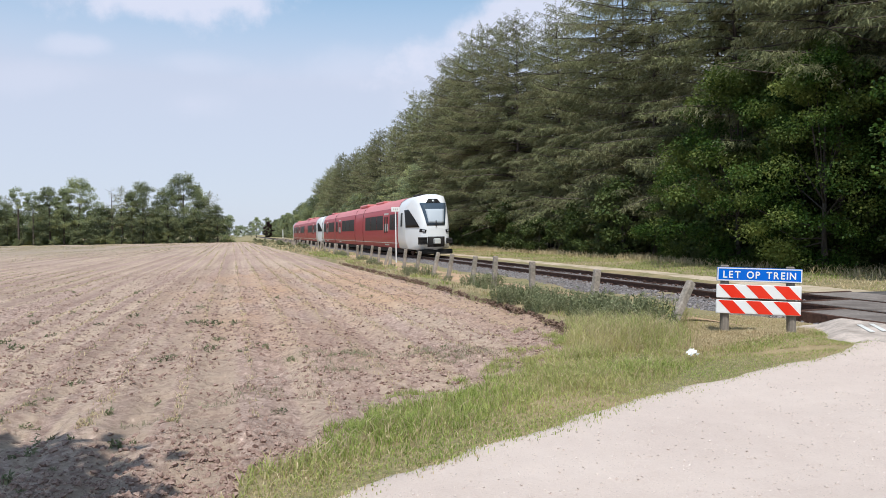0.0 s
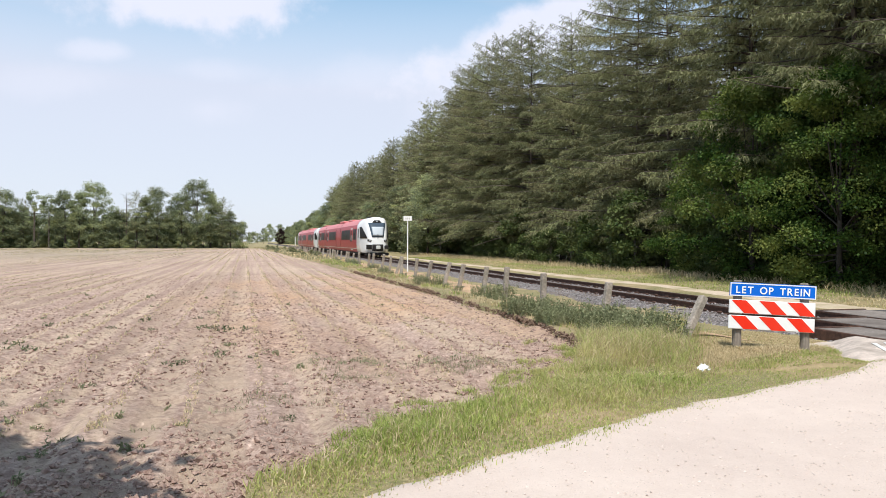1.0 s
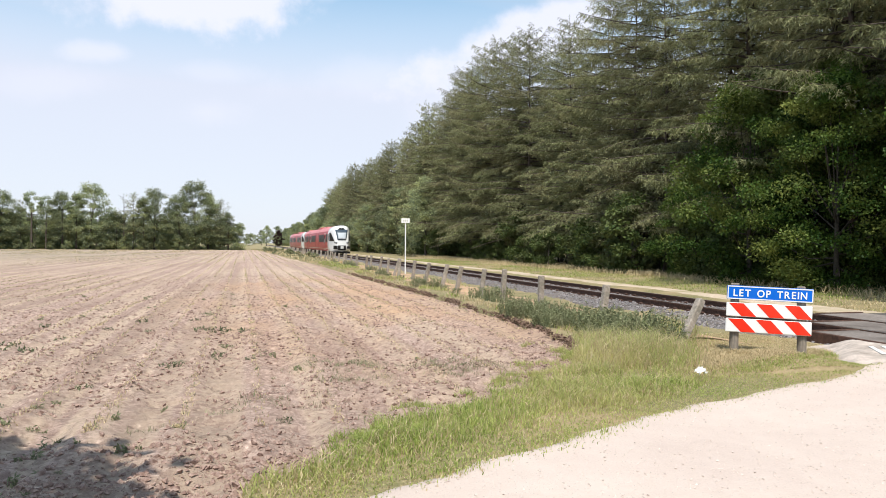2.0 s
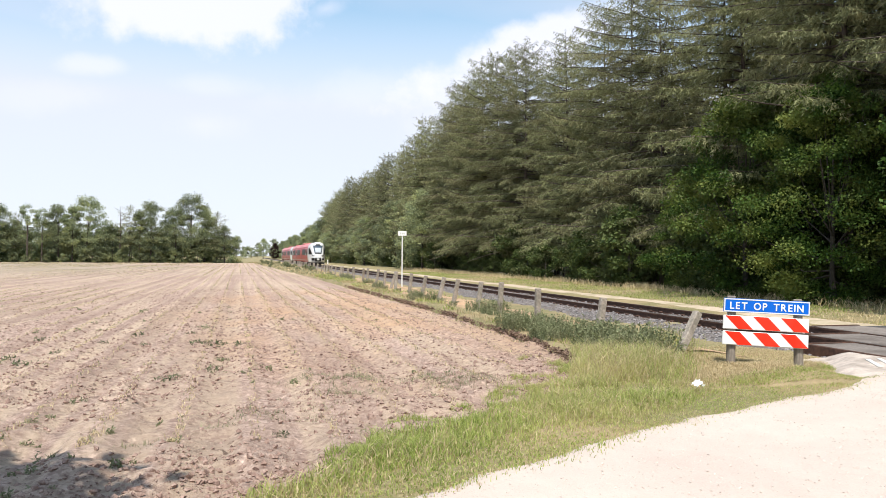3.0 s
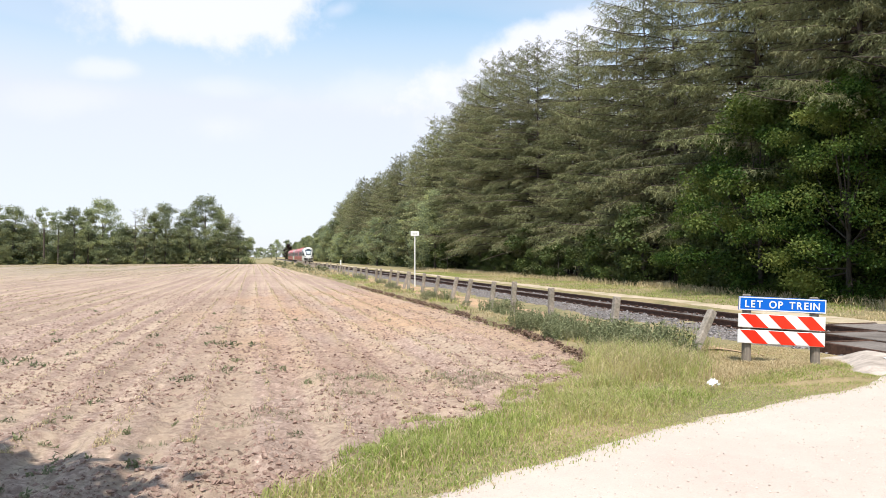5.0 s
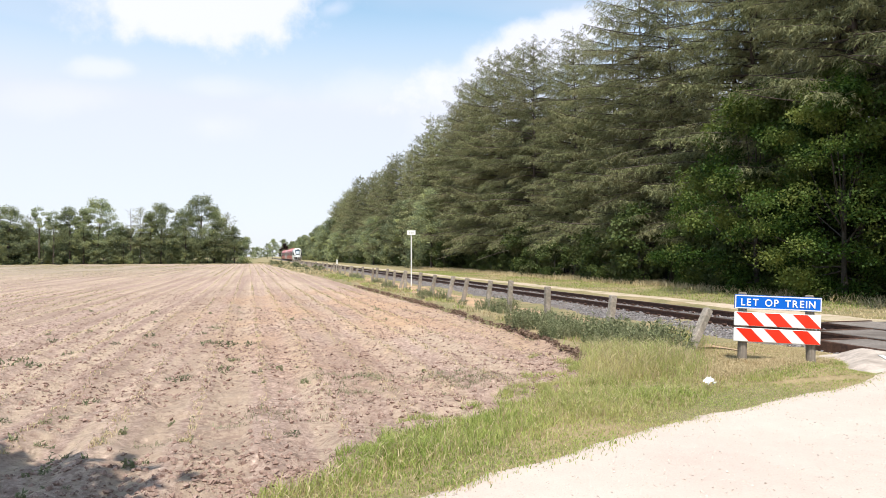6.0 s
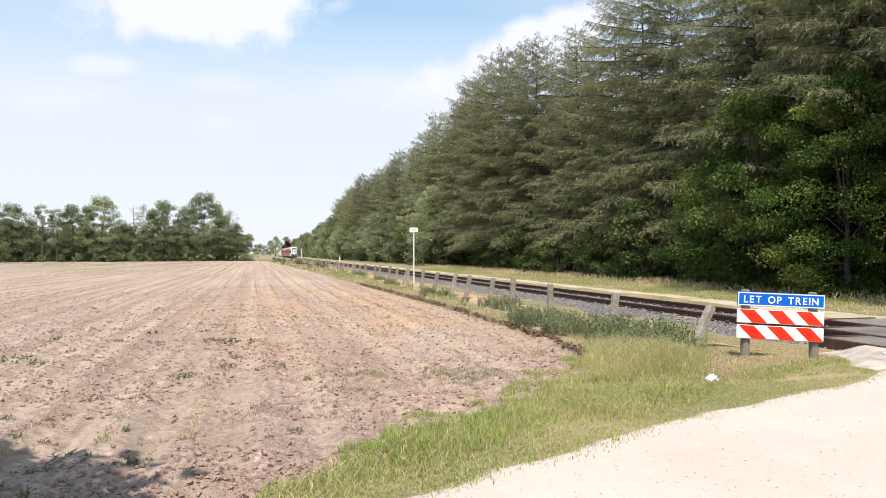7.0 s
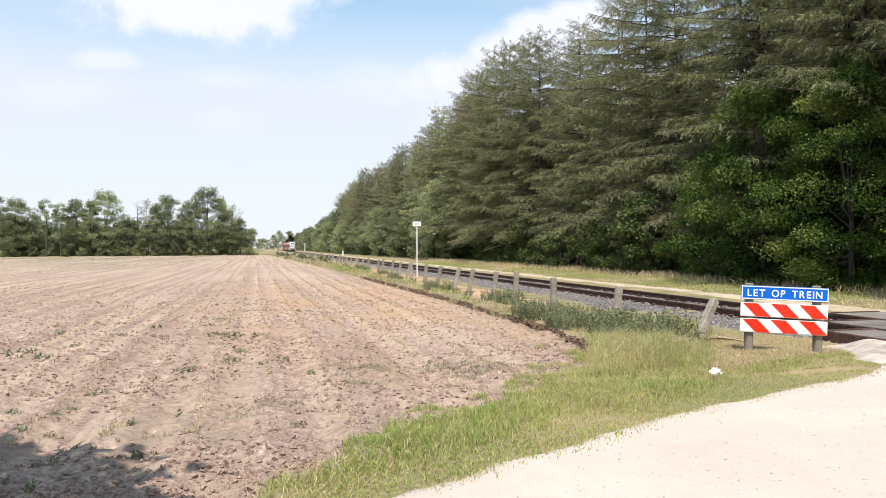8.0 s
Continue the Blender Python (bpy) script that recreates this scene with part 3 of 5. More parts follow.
def build_fence():
    bm = box(-0.065, 0.065, -0.065, 0.065, -0.25, 1.0, 0.018)
    me = bpy.data.meshes.new("fence_post")
    bm.to_mesh(me), bm.free()
    me.materials.append(CONCRETE)
    rows = list(POSTS)
    y = 31.0
    while y < 150:
        rows.append((6.8 + random.uniform(-0.12, 0.12), y, random.uniform(0.85, 1.0), random.gauss(0, 5), random.gauss(4, 5)))
        y += random.uniform(2.0, 2.8)
    for x, y, h, a, b in rows:
        o = new("fence_post", me)
        o.matrix_basis = pose(x, y, -0.02, a, b, random.uniform(-8, 8)) @ Matrix.Diagonal((1, 1, h, 1))
        lean = "leaning " if abs(a) + abs(b) > 8 else "upright "
        tagged(o, lean + "weathered square concrete fence post in the verge", "fence post", "fence posts along the track")


def build_marker():
    m = tagged(new("marker_post"), "slim white pole with a small white rectangular board", "railway marker")
    m.matrix_basis = pose(7.75, 37.2, -0.05, 0, 0, 0)
    bm = bmesh.new()
    bmesh.ops.create_cone(bm, segments=10, radius1=0.034, radius2=0.03, depth=2.95, cap_ends=True)
    part("pole", bm, SIGN_WHITE, m, at=pose(0, 0, 1.475))
    b = part("board", box(-0.22, 0.22, -0.055, -0.03, 2.78, 3.02, 0.006), SIGN_WHITE, m, at=pose(0, 0, 0, 0, 0, -10))
    for i in range(3):
        part("text_bar", box(-0.12 + 0.09 * i, -0.06 + 0.09 * i, -0.058, -0.054, 2.85, 2.95), TRAIN_GREY, b, "grey unreadable marks")


# ---- the train ----
PROFILE = [(0.0, 0.42), (1.05, 0.42), (1.36, 0.50), (1.45, 0.95), (1.475, 1.35), (1.465, 2.05), (1.44, 2.75), (1.36, 3.25), (1.17, 3.60), (0.80, 3.86), (0.38, 3.97), (0.0, 3.99)]
UNIT = 55.9


def ring_points(k=1.0):
    p = PROFILE + [(-x, z) for x, z in PROFILE[-2:0:-1]]
    return [(x * k, 1.85 + (z - 1.85) * k) for x, z in p]


def nose(x, z):
    """How far back the end face lies at a place across the face: a flat middle and cheeks swept back."""
    up = max(0.0, (z - 1.85) / 2.1)
    low = max(0.0, (1.0 - z) / 0.6)
    return 0.95 * up ** 1.4 + 0.10 * (min(abs(x), 0.85) / 0.85) ** 2 + 4.0 * max(0.0, abs(x) - 0.80) ** 1.35 + 0.18 * low ** 2


def shell(y0, y1, mat, name, parent):
    """A length of car body between two cross-sections."""
    pts = ring_points()
    v = [(x, y, z) for y in (y0, y1) for x, z in pts]
    m = len(pts)
    f = [(i, i + m, (i + 1) % m + m, (i + 1) % m) for i in range(m)]
    me = mesh_from(name, v, f, mat)
    smooth(me)
    return part(name, me, mat, parent)


def cab(parent, tail):
    """White rounded end: the face and the first metres of the sides."""
    flip = (lambda y: UNIT - y) if tail else (lambda y: y)
    scales = [1.0, 0.985, 0.96, 0.92, 0.87, 0.81, 0.74, 0.66, 0.58, 0.48, 0.3, 0.12]
    back = 4.7
    v, m = [], 0
    rings = [[(x, back, z) for x, z in ring_points()]]
    for k in scales:
        edge = max(0.0, (k - 0.82) / 0.18)
        rings.append([(x, nose(x, z) + 0.07 * edge ** 2.2, z) for x, z in ring_points(k)])
    for r in rings:
        v += [(x, flip(y), z) for x, y, z in r]
        m = len(r)
    f = []
    for r in range(len(rings) - 1):
        for i in range(m):
            q = (r * m + i, r * m + (i + 1) % m, (r + 1) * m + (i + 1) % m, (r + 1) * m + i)
            f.append(q if not tail else q[::-1])
    last = (len(rings) - 1) * m
    v.append((0, flip(nose(0, 1.85)), 1.85))
    quads = mesh_from("cab_shell", v, f + [(last + i, last + (i + 1) % m, last + (i + 2) % m, len(v) - 1) for i in range(0, m, 2)], TRAIN_WHITE)
    smooth(quads)
    c = part("cab_shell", quads, TRAIN_WHITE, parent, "glossy white rounded cab end")

    def patch(name, corners, mat, lift, label, nx=8, nz=6):
        """A pane that follows the face: corners (x, z) bottom left, bottom right, top right, top left."""
        g = []
        for sgn in (1.0, 0.0):
            for j in range(nz + 1):
                for i in range(nx + 1):
                    s, t = i / nx, j / nz
                    a = [corners[0][q] * (1 - s) + corners[1][q] * s for q in (0, 1)]
                    b = [corners[3][q] * (1 - s) + corners[2][q] * s for q in (0, 1)]
                    x, z = a[0] * (1 - t) + b[0] * t, a[1] * (1 - t) + b[1] * t
                    g.append((x, flip(nose(x, z) - lift * sgn), z))
        w, n = nx + 1, (nx + 1) * (nz + 1)
        fs = [(j * w + i, j * w + i + 1, (j + 1) * w + i + 1, (j + 1) * w + i) for j in range(nz) for i in range(nx)]
        rim = [i for i in range(w)] + [j * w + nx for j in range(1, nz + 1)] + [nz * w + i for i in range(nx - 1, -1, -1)] + [j * w for j in range(nz - 1, 0, -1)]
        fs += [(rim[i], rim[i] + n, rim[(i + 1) % len(rim)] + n, rim[(i + 1) % len(rim)]) for i in range(len(rim))]
        return part(name, smooth(mesh_from(name, g, fs, mat)), mat, c, label)

    patch("windscreen", [(-0.58, 1.98), (0.58, 1.98), (0.86, 3.42), (-0.86, 3.42)], WINDSCREEN, 0.035, "dark curved windscreen")
    patch("sun_blind", [(-0.46, 2.14), (0.50, 2.10), (0.64, 3.02), (-0.58, 3.02)], BLIND, 0.05, "pale blind behind the windscreen")
    patch("destination_display", [(-0.48, 3.43), (0.48, 3.43), (0.28, 3.68), (-0.28, 3.68)], DARK_GLASS, 0.05, "dark display panel")
    patch("top_lamp", [(-0.07, 3.50), (0.07, 3.50), (0.07, 3.62), (-0.07, 3.62)], LAMP_GLASS, 0.07, "round clear lamp")
    for s in (-1, 1):
        patch("headlight", [(s * 0.66, 1.52), (s * 0.98, 1.58), (s * 0.96, 1.78), (s * 0.62, 1.70)], DARK_GLASS, 0.04, "slanted dark headlight housing", 5, 3)
        patch("lamp", [(s * 0.72, 1.57), (s * 0.88, 1.60), (s * 0.86, 1.72), (s * 0.72, 1.69)], LAMP_GLASS, 0.055, "clear lamp lens", 3, 3)
        y0 = nose(s * 0.80, 1.0) - 0.16
        bm = box(s * 0.66, s * 1.06, min(flip(y0), flip(y0 + 0.3)), max(flip(y0), flip(y0 + 0.3)), 0.84, 1.18, 0.06)
        b = part("bumper", bm, TRAIN_BLACK, c, "black ribbed anti-climb bumper")
        for i in range(3):
            part("rib", box(s * 0.66, s * 1.06, min(flip(y0 - 0.03), flip(y0)), max(flip(y0 - 0.03), flip(y0)), 0.83 + 0.09 * i, 0.88 + 0.09 * i), TRAIN_BLACK, b)
        # the cab's side window lies on the swept cheek
        patch("side_window", [(s * 0.98, 1.86), (s * 1.455, 1.86), (s * 1.440, 3.02), (s * 1.31, 3.04)], DARK_GLASS, 0.10, "dark swept cab side window", 12, 6)
    part("roof_hatch", box(-0.55, 0.55, min(flip(2.2), flip(3.9)), max(flip(2.2), flip(3.9)), 3.93, 4.07, 0.04), TRAIN_BLACK, c, "dark flat roof hatch")
    part("horn", box(0.30, 0.42, min(flip(1.45), flip(1.8)), max(flip(1.45), flip(1.8)), 3.80, 4.02, 0.03), TRAIN_GREY, c, "small grey horn")
    part("wiper", box(-0.02, 0.02, min(flip(-0.06), flip(0.0)), max(flip(-0.06), flip(0.0)), 1.86, 2.30, 0.008), TRAIN_BLACK, c, "black wiper arm")
    patch("coupler_recess", [(-0.55, 0.62), (0.55, 0.62), (0.55, 1.27), (-0.55, 1.27)], TRAIN_BLACK, 0.03, "black recess for the coupler")
    bm = box(-0.20, 0.20, min(flip(-0.42), flip(0.1)), max(flip(-0.42), flip(0.1)), 0.80, 1.15, 0.05)
    part("coupler", bm, TRAIN_GREY, c, "grey automatic coupler head")
    part("snow_plough", box(-1.15, 1.15, min(flip(0.25), flip(0.55)), max(flip(0.25), flip(0.55)), 0.16, 0.46, 0.05), TRAIN_BLACK, c, "black track sweeper")


def build_unit():
    """A four-part articulated railcar; its near end is at y = 0."""
    t = tagged(new("railcar"), "red articulated diesel railcar with white rounded cab ends", "train")
    cars = ((4.7, 19.5, "end_car"), (19.7, 24.2, "engine_module"), (24.4, 39.4, "middle_car"), (39.8, UNIT - 4.7, "end_car"))
    bodies = []
    for k, (a, b, name) in enumerate(cars):
        bodies.append(shell(a, b, TRAIN_RED, name, t))
        # roof cover in red with sun glare painted in, and a pale sill line
        v = []
        top = [(x, z + 0.018) for x, z in PROFILE[7:]]
        top = top + [(-x, z) for x, z in top[-2::-1]]
        for y in (a + 0.02, b - 0.02):
            v += [(x * 1.006, y, z) for x, z in top]
        m = len(top)
        part("roof", smooth(mesh_from("roof", v, [(i, i + m, i + m + 1, i + 1) for i in range(m - 1)], ROOF_GLARE_RED)), ROOF_GLARE_RED, bodies[-1], "red roof paled by painted sun glare")
        for s in (-1, 1):
            part("sill", box(min(s * 1.455, s * 1.485), max(s * 1.455, s * 1.485), a + 0.05, b - 0.05, 0.80, 0.84), TRAIN_GREY, bodies[-1], "pale grey sill line")
        part("underframe", box(-1.15, 1.15, a, b, 0.15, 0.5, 0.05), TRAIN_BLACK, bodies[-1], "black underframe equipment")
        if k < 3:
            part("bellows", box(-1.25, 1.25, b - 0.02, cars[k + 1][0] + 0.02, 0.6, 3.6, 0.05), TRAIN_BLACK, t, "black folding gangway")
    part("roof_unit", box(-1.0, 1.0, 20.0, 24.0, 3.85, 4.09, 0.08), ROOF_GLARE_RED, bodies[1], "raised roof housing of the engine module")
    part("roof_unit", box(-0.85, 0.85, 13.0, 16.5, 3.88, 4.06, 0.07), ROOF_GLARE_RED, bodies[0], "raised roof housing")
    part("roof_unit", box(-0.85, 0.85, 44.5, 47.5, 3.88, 4.06, 0.07), ROOF_GLARE_RED, bodies[3], "raised roof housing")

    def pane(a, b, z0, z1, mat, name, body, label, proud=0.012):
        for s in (-1, 1):
            v = []
            for lift in (proud, -0.03):
                for y, z in ((a, z0), (b, z0), (b, (z0 + z1) / 2), (b, z1), (a, z1), (a, (z0 + z1) / 2)):
                    x = np.interp(z, [0.5, 0.95, 1.35, 2.05, 2.75, 3.25], [1.36, 1.45, 1.475, 1.465, 1.44, 1.36]) + lift
                    v.append((s * x, y, z))
            bm = bmesh.new()
            q = [bm.verts.new(p) for p in v]
            bm.faces.new(q[:6])
            for i in range(6):
                bm.faces.new((q[i], q[(i + 1) % 6], q[6 + (i + 1) % 6], q[6 + i]))
            bmesh.ops.recalc_face_normals(bm, faces=bm.faces)
            yield part(name, bm, mat, body, label)

    for a, b, k in ((5.0, 6.3, 0), (6.4, 7.6, 0), (10.2, 12.8, 0), (12.9, 15.5, 0), (15.6, 18.3, 0), (24.9, 27.8, 2), (27.9, 30.8, 2), (30.9, 33.6, 2), (37.1, 38.8, 2), (40.4, 42.2, 3), (42.3, 44.2, 3), (44.3, 46.0, 3), (48.6, 51.0, 3)):
        list(pane(a, b, 1.75, 2.85, DARK_GLASS, "window", bodies[k], "dark tinted window"))
    list(pane(3.25, 3.80, 1.95, 2.85, DARK_GLASS, "window", bodies[0], "dark tinted window"))
    for a, k in ((8.15, 0), (34.6, 2), (46.5, 3)):
        for i in range(2):
            for leaf in pane(a + 0.84 * i, a + 0.82 + 0.84 * i, 0.62, 3.0, TRAIN_GREY, "door_leaf", bodies[k], "pale grey sliding door leaf", 0.014):
                s = 1 if leaf.data.vertices[0].co.x > 0 else -1
                y0 = a + 0.84 * i
                g = [(s * (np.interp(z, [1.35, 2.05, 2.75, 3.25], [1.475, 1.465, 1.44, 1.36]) + lift), y, z) for lift in (0.022, 0.0) for y, z in ((y0 + 0.22, 1.55), (y0 + 0.62, 1.55), (y0 + 0.62, 2.72), (y0 + 0.22, 2.72))]
                part("glass", mesh_from("glass", g, [(0, 1, 2, 3), (0, 1, 5, 4), (1, 2, 6, 5), (2, 3, 7, 6), (3, 0, 4, 7)], DARK_GLASS), DARK_GLASS, leaf, "dark door glass")
    wheel = bmesh.new()
    bmesh.ops.create_cone(wheel, segments=20, radius1=0.43, radius2=0.43, depth=0.12, cap_ends=True)
    wm = bpy.data.meshes.new("wheel")
    wheel.to_mesh(wm), wheel.free()
    wm.materials.append(RUST)
    for yc in (4.2, 22.0, 39.5, UNIT - 4.2):
        bg = part("bogie", box(-1.05, 1.05, yc - 1.5, yc + 1.5, 0.32, 0.62, 0.06), TRAIN_BLACK, t, "black bogie frame")
        for dy in (-1.0, 1.0):
            for s in (-1, 1):
                part("wheel", wm, RUST, bg, "rusty steel wheel", at=pose(s * 0.75, yc + dy, 0.433, 0, 90, 0))
    cab(t, False), cab(t, True)
    return t


build_track()
build_crossing()
build_sign()
build_fence()
build_marker()
railcar_a = build_unit()
railcar_b = copy_thing(railcar_a, pose(TRACK_X, 46.2 + UNIT + 0.9, RAIL_Z))
tagged(railcar_b, "second red railcar coupled ahead of the first, white cab ends")


# ---- plants ----
def tube(path, radii, sides=6):
    """Vertices and quads of a tapered limb along a path."""
    path = np.asarray(path, float)
    n = len(path)
    d = np.gradient(path, axis=0)
    d /= np.linalg.norm(d, axis=1)[:, None] + 1e-9
    ref = np.where(np.abs(d[:, 2:3]) > 0.9, np.array([[1.0, 0, 0]]), np.array([[0, 0, 1.0]]))
    u = np.cross(d, ref)
    u /= np.linalg.norm(u, axis=1)[:, None]
    w = np.cross(d, u)
    a = np.arange(sides) * 2 * math.pi / sides
    ring = u[:, None] * np.cos(a)[None, :, None] + w[:, None] * np.sin(a)[None, :, None]
    v = (path[:, None] + ring * np.asarray(radii)[:, None, None]).reshape(-1, 3)
    i = np.arange(sides)
    f = np.concatenate([np.stack([r * sides + i, r * sides + (i + 1) % sides, (r + 1) * sides + (i + 1) % sides, (r + 1) * sides + i], -1) for r in range(n - 1)])
    return v, f


def merge(pieces):
    v, f, n = [], [], 0
    for a, b in pieces:
        v.append(a), f.append(b + n)
        n += len(a)
    return np.concatenate(v), np.concatenate(f)


def blades(base, way, side, length, width):
    """Kite-shaped leaves: base point, direction, sideways direction, length and width for each."""
    tip = base + way * length[:, None]
    mid = base + way * (length * 0.45)[:, None]
    a, b = mid + side * (width / 2)[:, None], mid - side * (width / 2)[:, None]
    v = np.stack([base, a, tip, b], 1).reshape(-1, 3)
    return v, np.arange(len(v)).reshape(-1, 4)


def unit(a):
    return a / (np.linalg.norm(a, axis=1)[:, None] + 1e-9)


def conifer(seed, H, R, limbs_n, step, gap, size, bare=0.10, slim=0.14, shape=0.62, group="conifers of the forest edge", label="tall grey-green conifer with sagging branches at the forest edge"):
    """A spruce or larch: trunk, limbs that sag below and rise near the top, flat fronds of twigs set with needles."""
    rng = np.random.default_rng(seed)
    t = tagged(new("conifer"), label, "tree", group)
    zs = np.linspace(0, H, 9)
    path = np.stack([np.cumsum(rng.normal(0, 0.06, 9)), np.cumsum(rng.normal(0, 0.06, 9)), zs - 0.3], -1)
    part("trunk", smooth(mesh_from("trunk", *tube(path, np.linspace(0.22, 0.012, 9) ** 1.15 * H / 18, 8), BARK)), BARK, t, "dark scaly trunk")
    limbs, dead, B, Wy, Sd, Ln = [], [], [], [], [], []
    up = np.array([0, 0, 1.0])
    for i in range(limbs_n):
        h = bare + (0.985 - bare) * ((i + rng.random()) / limbs_n) ** 0.92
        az = i * 2.39996 + rng.normal(0, 0.35)
        L = max(0.35, R * (1.02 - h) ** shape * rng.choice((0.6, 0.85, 0.95, 1.05, 1.25)) * (0.65 + 0.35 * min(1.0, h / 0.2)))
        o = np.array([np.interp(h * H, zs, path[:, 0]), np.interp(h * H, zs, path[:, 1]), h * H - 0.3])
        d, s = np.array([math.cos(az), math.sin(az), 0]), np.array([-math.sin(az), math.cos(az), 0])
        rise = rng.uniform(0.05, 0.28) + 0.75 * max(0, h - 0.55)
        sag, curl = rng.uniform(0.30, 0.62) * (1.0 if h < 0.75 else 0.5), rng.uniform(0.16, 0.34)

        def at(k):
            k = np.asarray(k)[:, None]
            return o + d * L * k + up * L * (rise * k - sag * k ** 2 + curl * k ** 3) + s * L * 0.08 * np.sin(k * 3 + az)
        bare_limb = not dead and 0.3 < h < 0.7 and rng.random() < 0.06
        (dead if bare_limb else limbs).append(tube(at(np.linspace(0, 0.55 if bare_limb else 1, 6)), np.linspace(0.045, 0.007, 6) * L / 3.5 + 0.004, 4))
        if bare_limb or (h < bare + 0.06 and rng.random() < 0.5):
            continue
        # side twigs to both hands of the limb, shorter towards its tip
        n = max(5, int(L / step))
        k = np.clip(np.linspace(0.16, 1.0, n) + rng.normal(0, 0.02, n), 0.08, 1.0)
        hand = np.where(np.arange(n) % 2 == 0, -1.0, 1.0)
        tw = unit(d * rng.uniform(0.45, 1.0, (n, 1)) + s * (hand * rng.uniform(0.25, 1.0, n))[:, None] + up * rng.uniform(-0.42, 0.06, (n, 1)))
        tl = np.minimum(0.16 + 0.34 * L * (1.04 - k) ** 0.8, 1.35) * rng.uniform(0.55, 1.25, n)
        root = at(k)
        j = np.repeat(np.arange(n), np.maximum(4, (tl / gap).astype(int)))
        m = len(j)
        along = rng.random(m)
        B.append(root[j] + tw[j] * (tl[j] * along)[:, None] - up * (0.32 * tl[j] * along ** 2)[:, None])
        way = unit(tw[j] * rng.uniform(0.2, 1.0, (m, 1)) + rng.normal(0, 0.34, (m, 3)) - up * rng.uniform(0.0, 0.75, (m, 1)))
        Wy.append(way)
        Sd.append(unit(np.cross(way, rng.normal(0, 0.6, (m, 3)) + up)))
        Ln.append(size * rng.uniform(0.5, 1.4, m))
    # the leader, a thin spike of short sprays
    k = rng.random(40)
    B.append(np.stack([path[-1, 0] + 0 * k, path[-1, 1] + 0 * k, H * (0.955 + 0.05 * k) - 0.3], -1))
    Wy.append(unit(rng.normal(0, 0.6, (40, 3)) + up)), Sd.append(unit(rng.normal(0, 1, (40, 3)))), Ln.append(size * rng.uniform(0.5, 1.2, 40))
    part("branchwork", mesh_from("branchwork", *merge(limbs), BARK), BARK, t, "dark drooping limbs")["kind"] = "stuff"
    if dead:
        part("dead_limb", mesh_from("dead_limb", *merge(dead), DEAD_WOOD), DEAD_WOOD, t, "bleached bare limb")
    B, Wy, Sd, Ln = (np.concatenate(a) for a in (B, Wy, Sd, Ln))
    part("crown", mesh_from("crown", *blades(B, Wy, Sd, Ln, Ln * slim), NEEDLES), NEEDLES, t, "hanging grey-green needle sprays")
    return t


def broadleaf(seed, H, spread, clumps, leaves, size, mat, bark, name, label, group, low=0.25, lean=0.0, lumpy=0.9):
    """A leafy tree: forked trunk, limbs that end in clumps of leaves."""
    rng = np.random.default_rng(seed)
    t = tagged(new(name), label, "tree" if H > 4.5 else "shrub", group)
    fork = H * max(low, 0.12)
    wood = [tube([(0, 0, -0.3), (0.03, 0.02, fork * 0.5), (lean * 0.3, 0.05, fork), (lean, 0.0, H * 0.72)], np.array([0.035, 0.028, 0.022, 0.006]) * H * 0.55, 7)]
    cs, rs = [], []
    for i in range(clumps):
        z = low + (1 - low) * (i + rng.random()) / clumps
        w = math.sin(math.pi * min(1, max(0.0, (z - low * 0.7) / (1.02 - low * 0.7))) ** 0.75) ** 0.65
        a, r = rng.random() * 6.283, spread * w * math.sqrt(rng.uniform(0.12, 1.0)) * rng.uniform(0.75, 1.1)
        c = np.array([lean * z + r * math.cos(a), r * math.sin(a), H * z * rng.uniform(0.93, 1.03) - 0.04 * H])
        cs.append(c), rs.append(spread * rng.uniform(0.16, 0.30) * lumpy)
        if i % 5 == 0:
            o = np.array([lean * 0.3, 0.05, min(fork + (c[2] - fork) * 0.35, c[2])])
            m = (o + c) / 2 + np.array([0, 0, -0.06 * H * rng.random()])
            wood.append(tube([o, m, c], np.array([0.008, 0.005, 0.002]) * H * 0.6, 4))
    part("trunk", smooth(mesh_from("trunk", *merge(wood), bark)), bark, t, "forked trunk and limbs")
    cs, rs = np.array(cs), np.array(rs)
    j = rng.integers(0, clumps, leaves)
    u = unit(rng.normal(0, 1, (leaves, 3)))
    p = cs[j] + u * (rs[j] * rng.random(leaves) ** 0.5)[:, None] * np.array([1.15, 1.15, 0.62])
    way = unit(u * 0.5 + rng.normal(0, 0.6, (leaves, 3)) + np.array([0, 0, -0.25]))
    sd = unit(np.cross(way, rng.normal(0, 0.5, (leaves, 3)) + np.array([0, 0, 1.0])))
    ln = size * rng.uniform(0.6, 1.4, leaves)
    part("crown", mesh_from("crown", *blades(p, way, sd, ln, ln * 0.7), mat), mat, t, "clumps of green leaves")
    return t


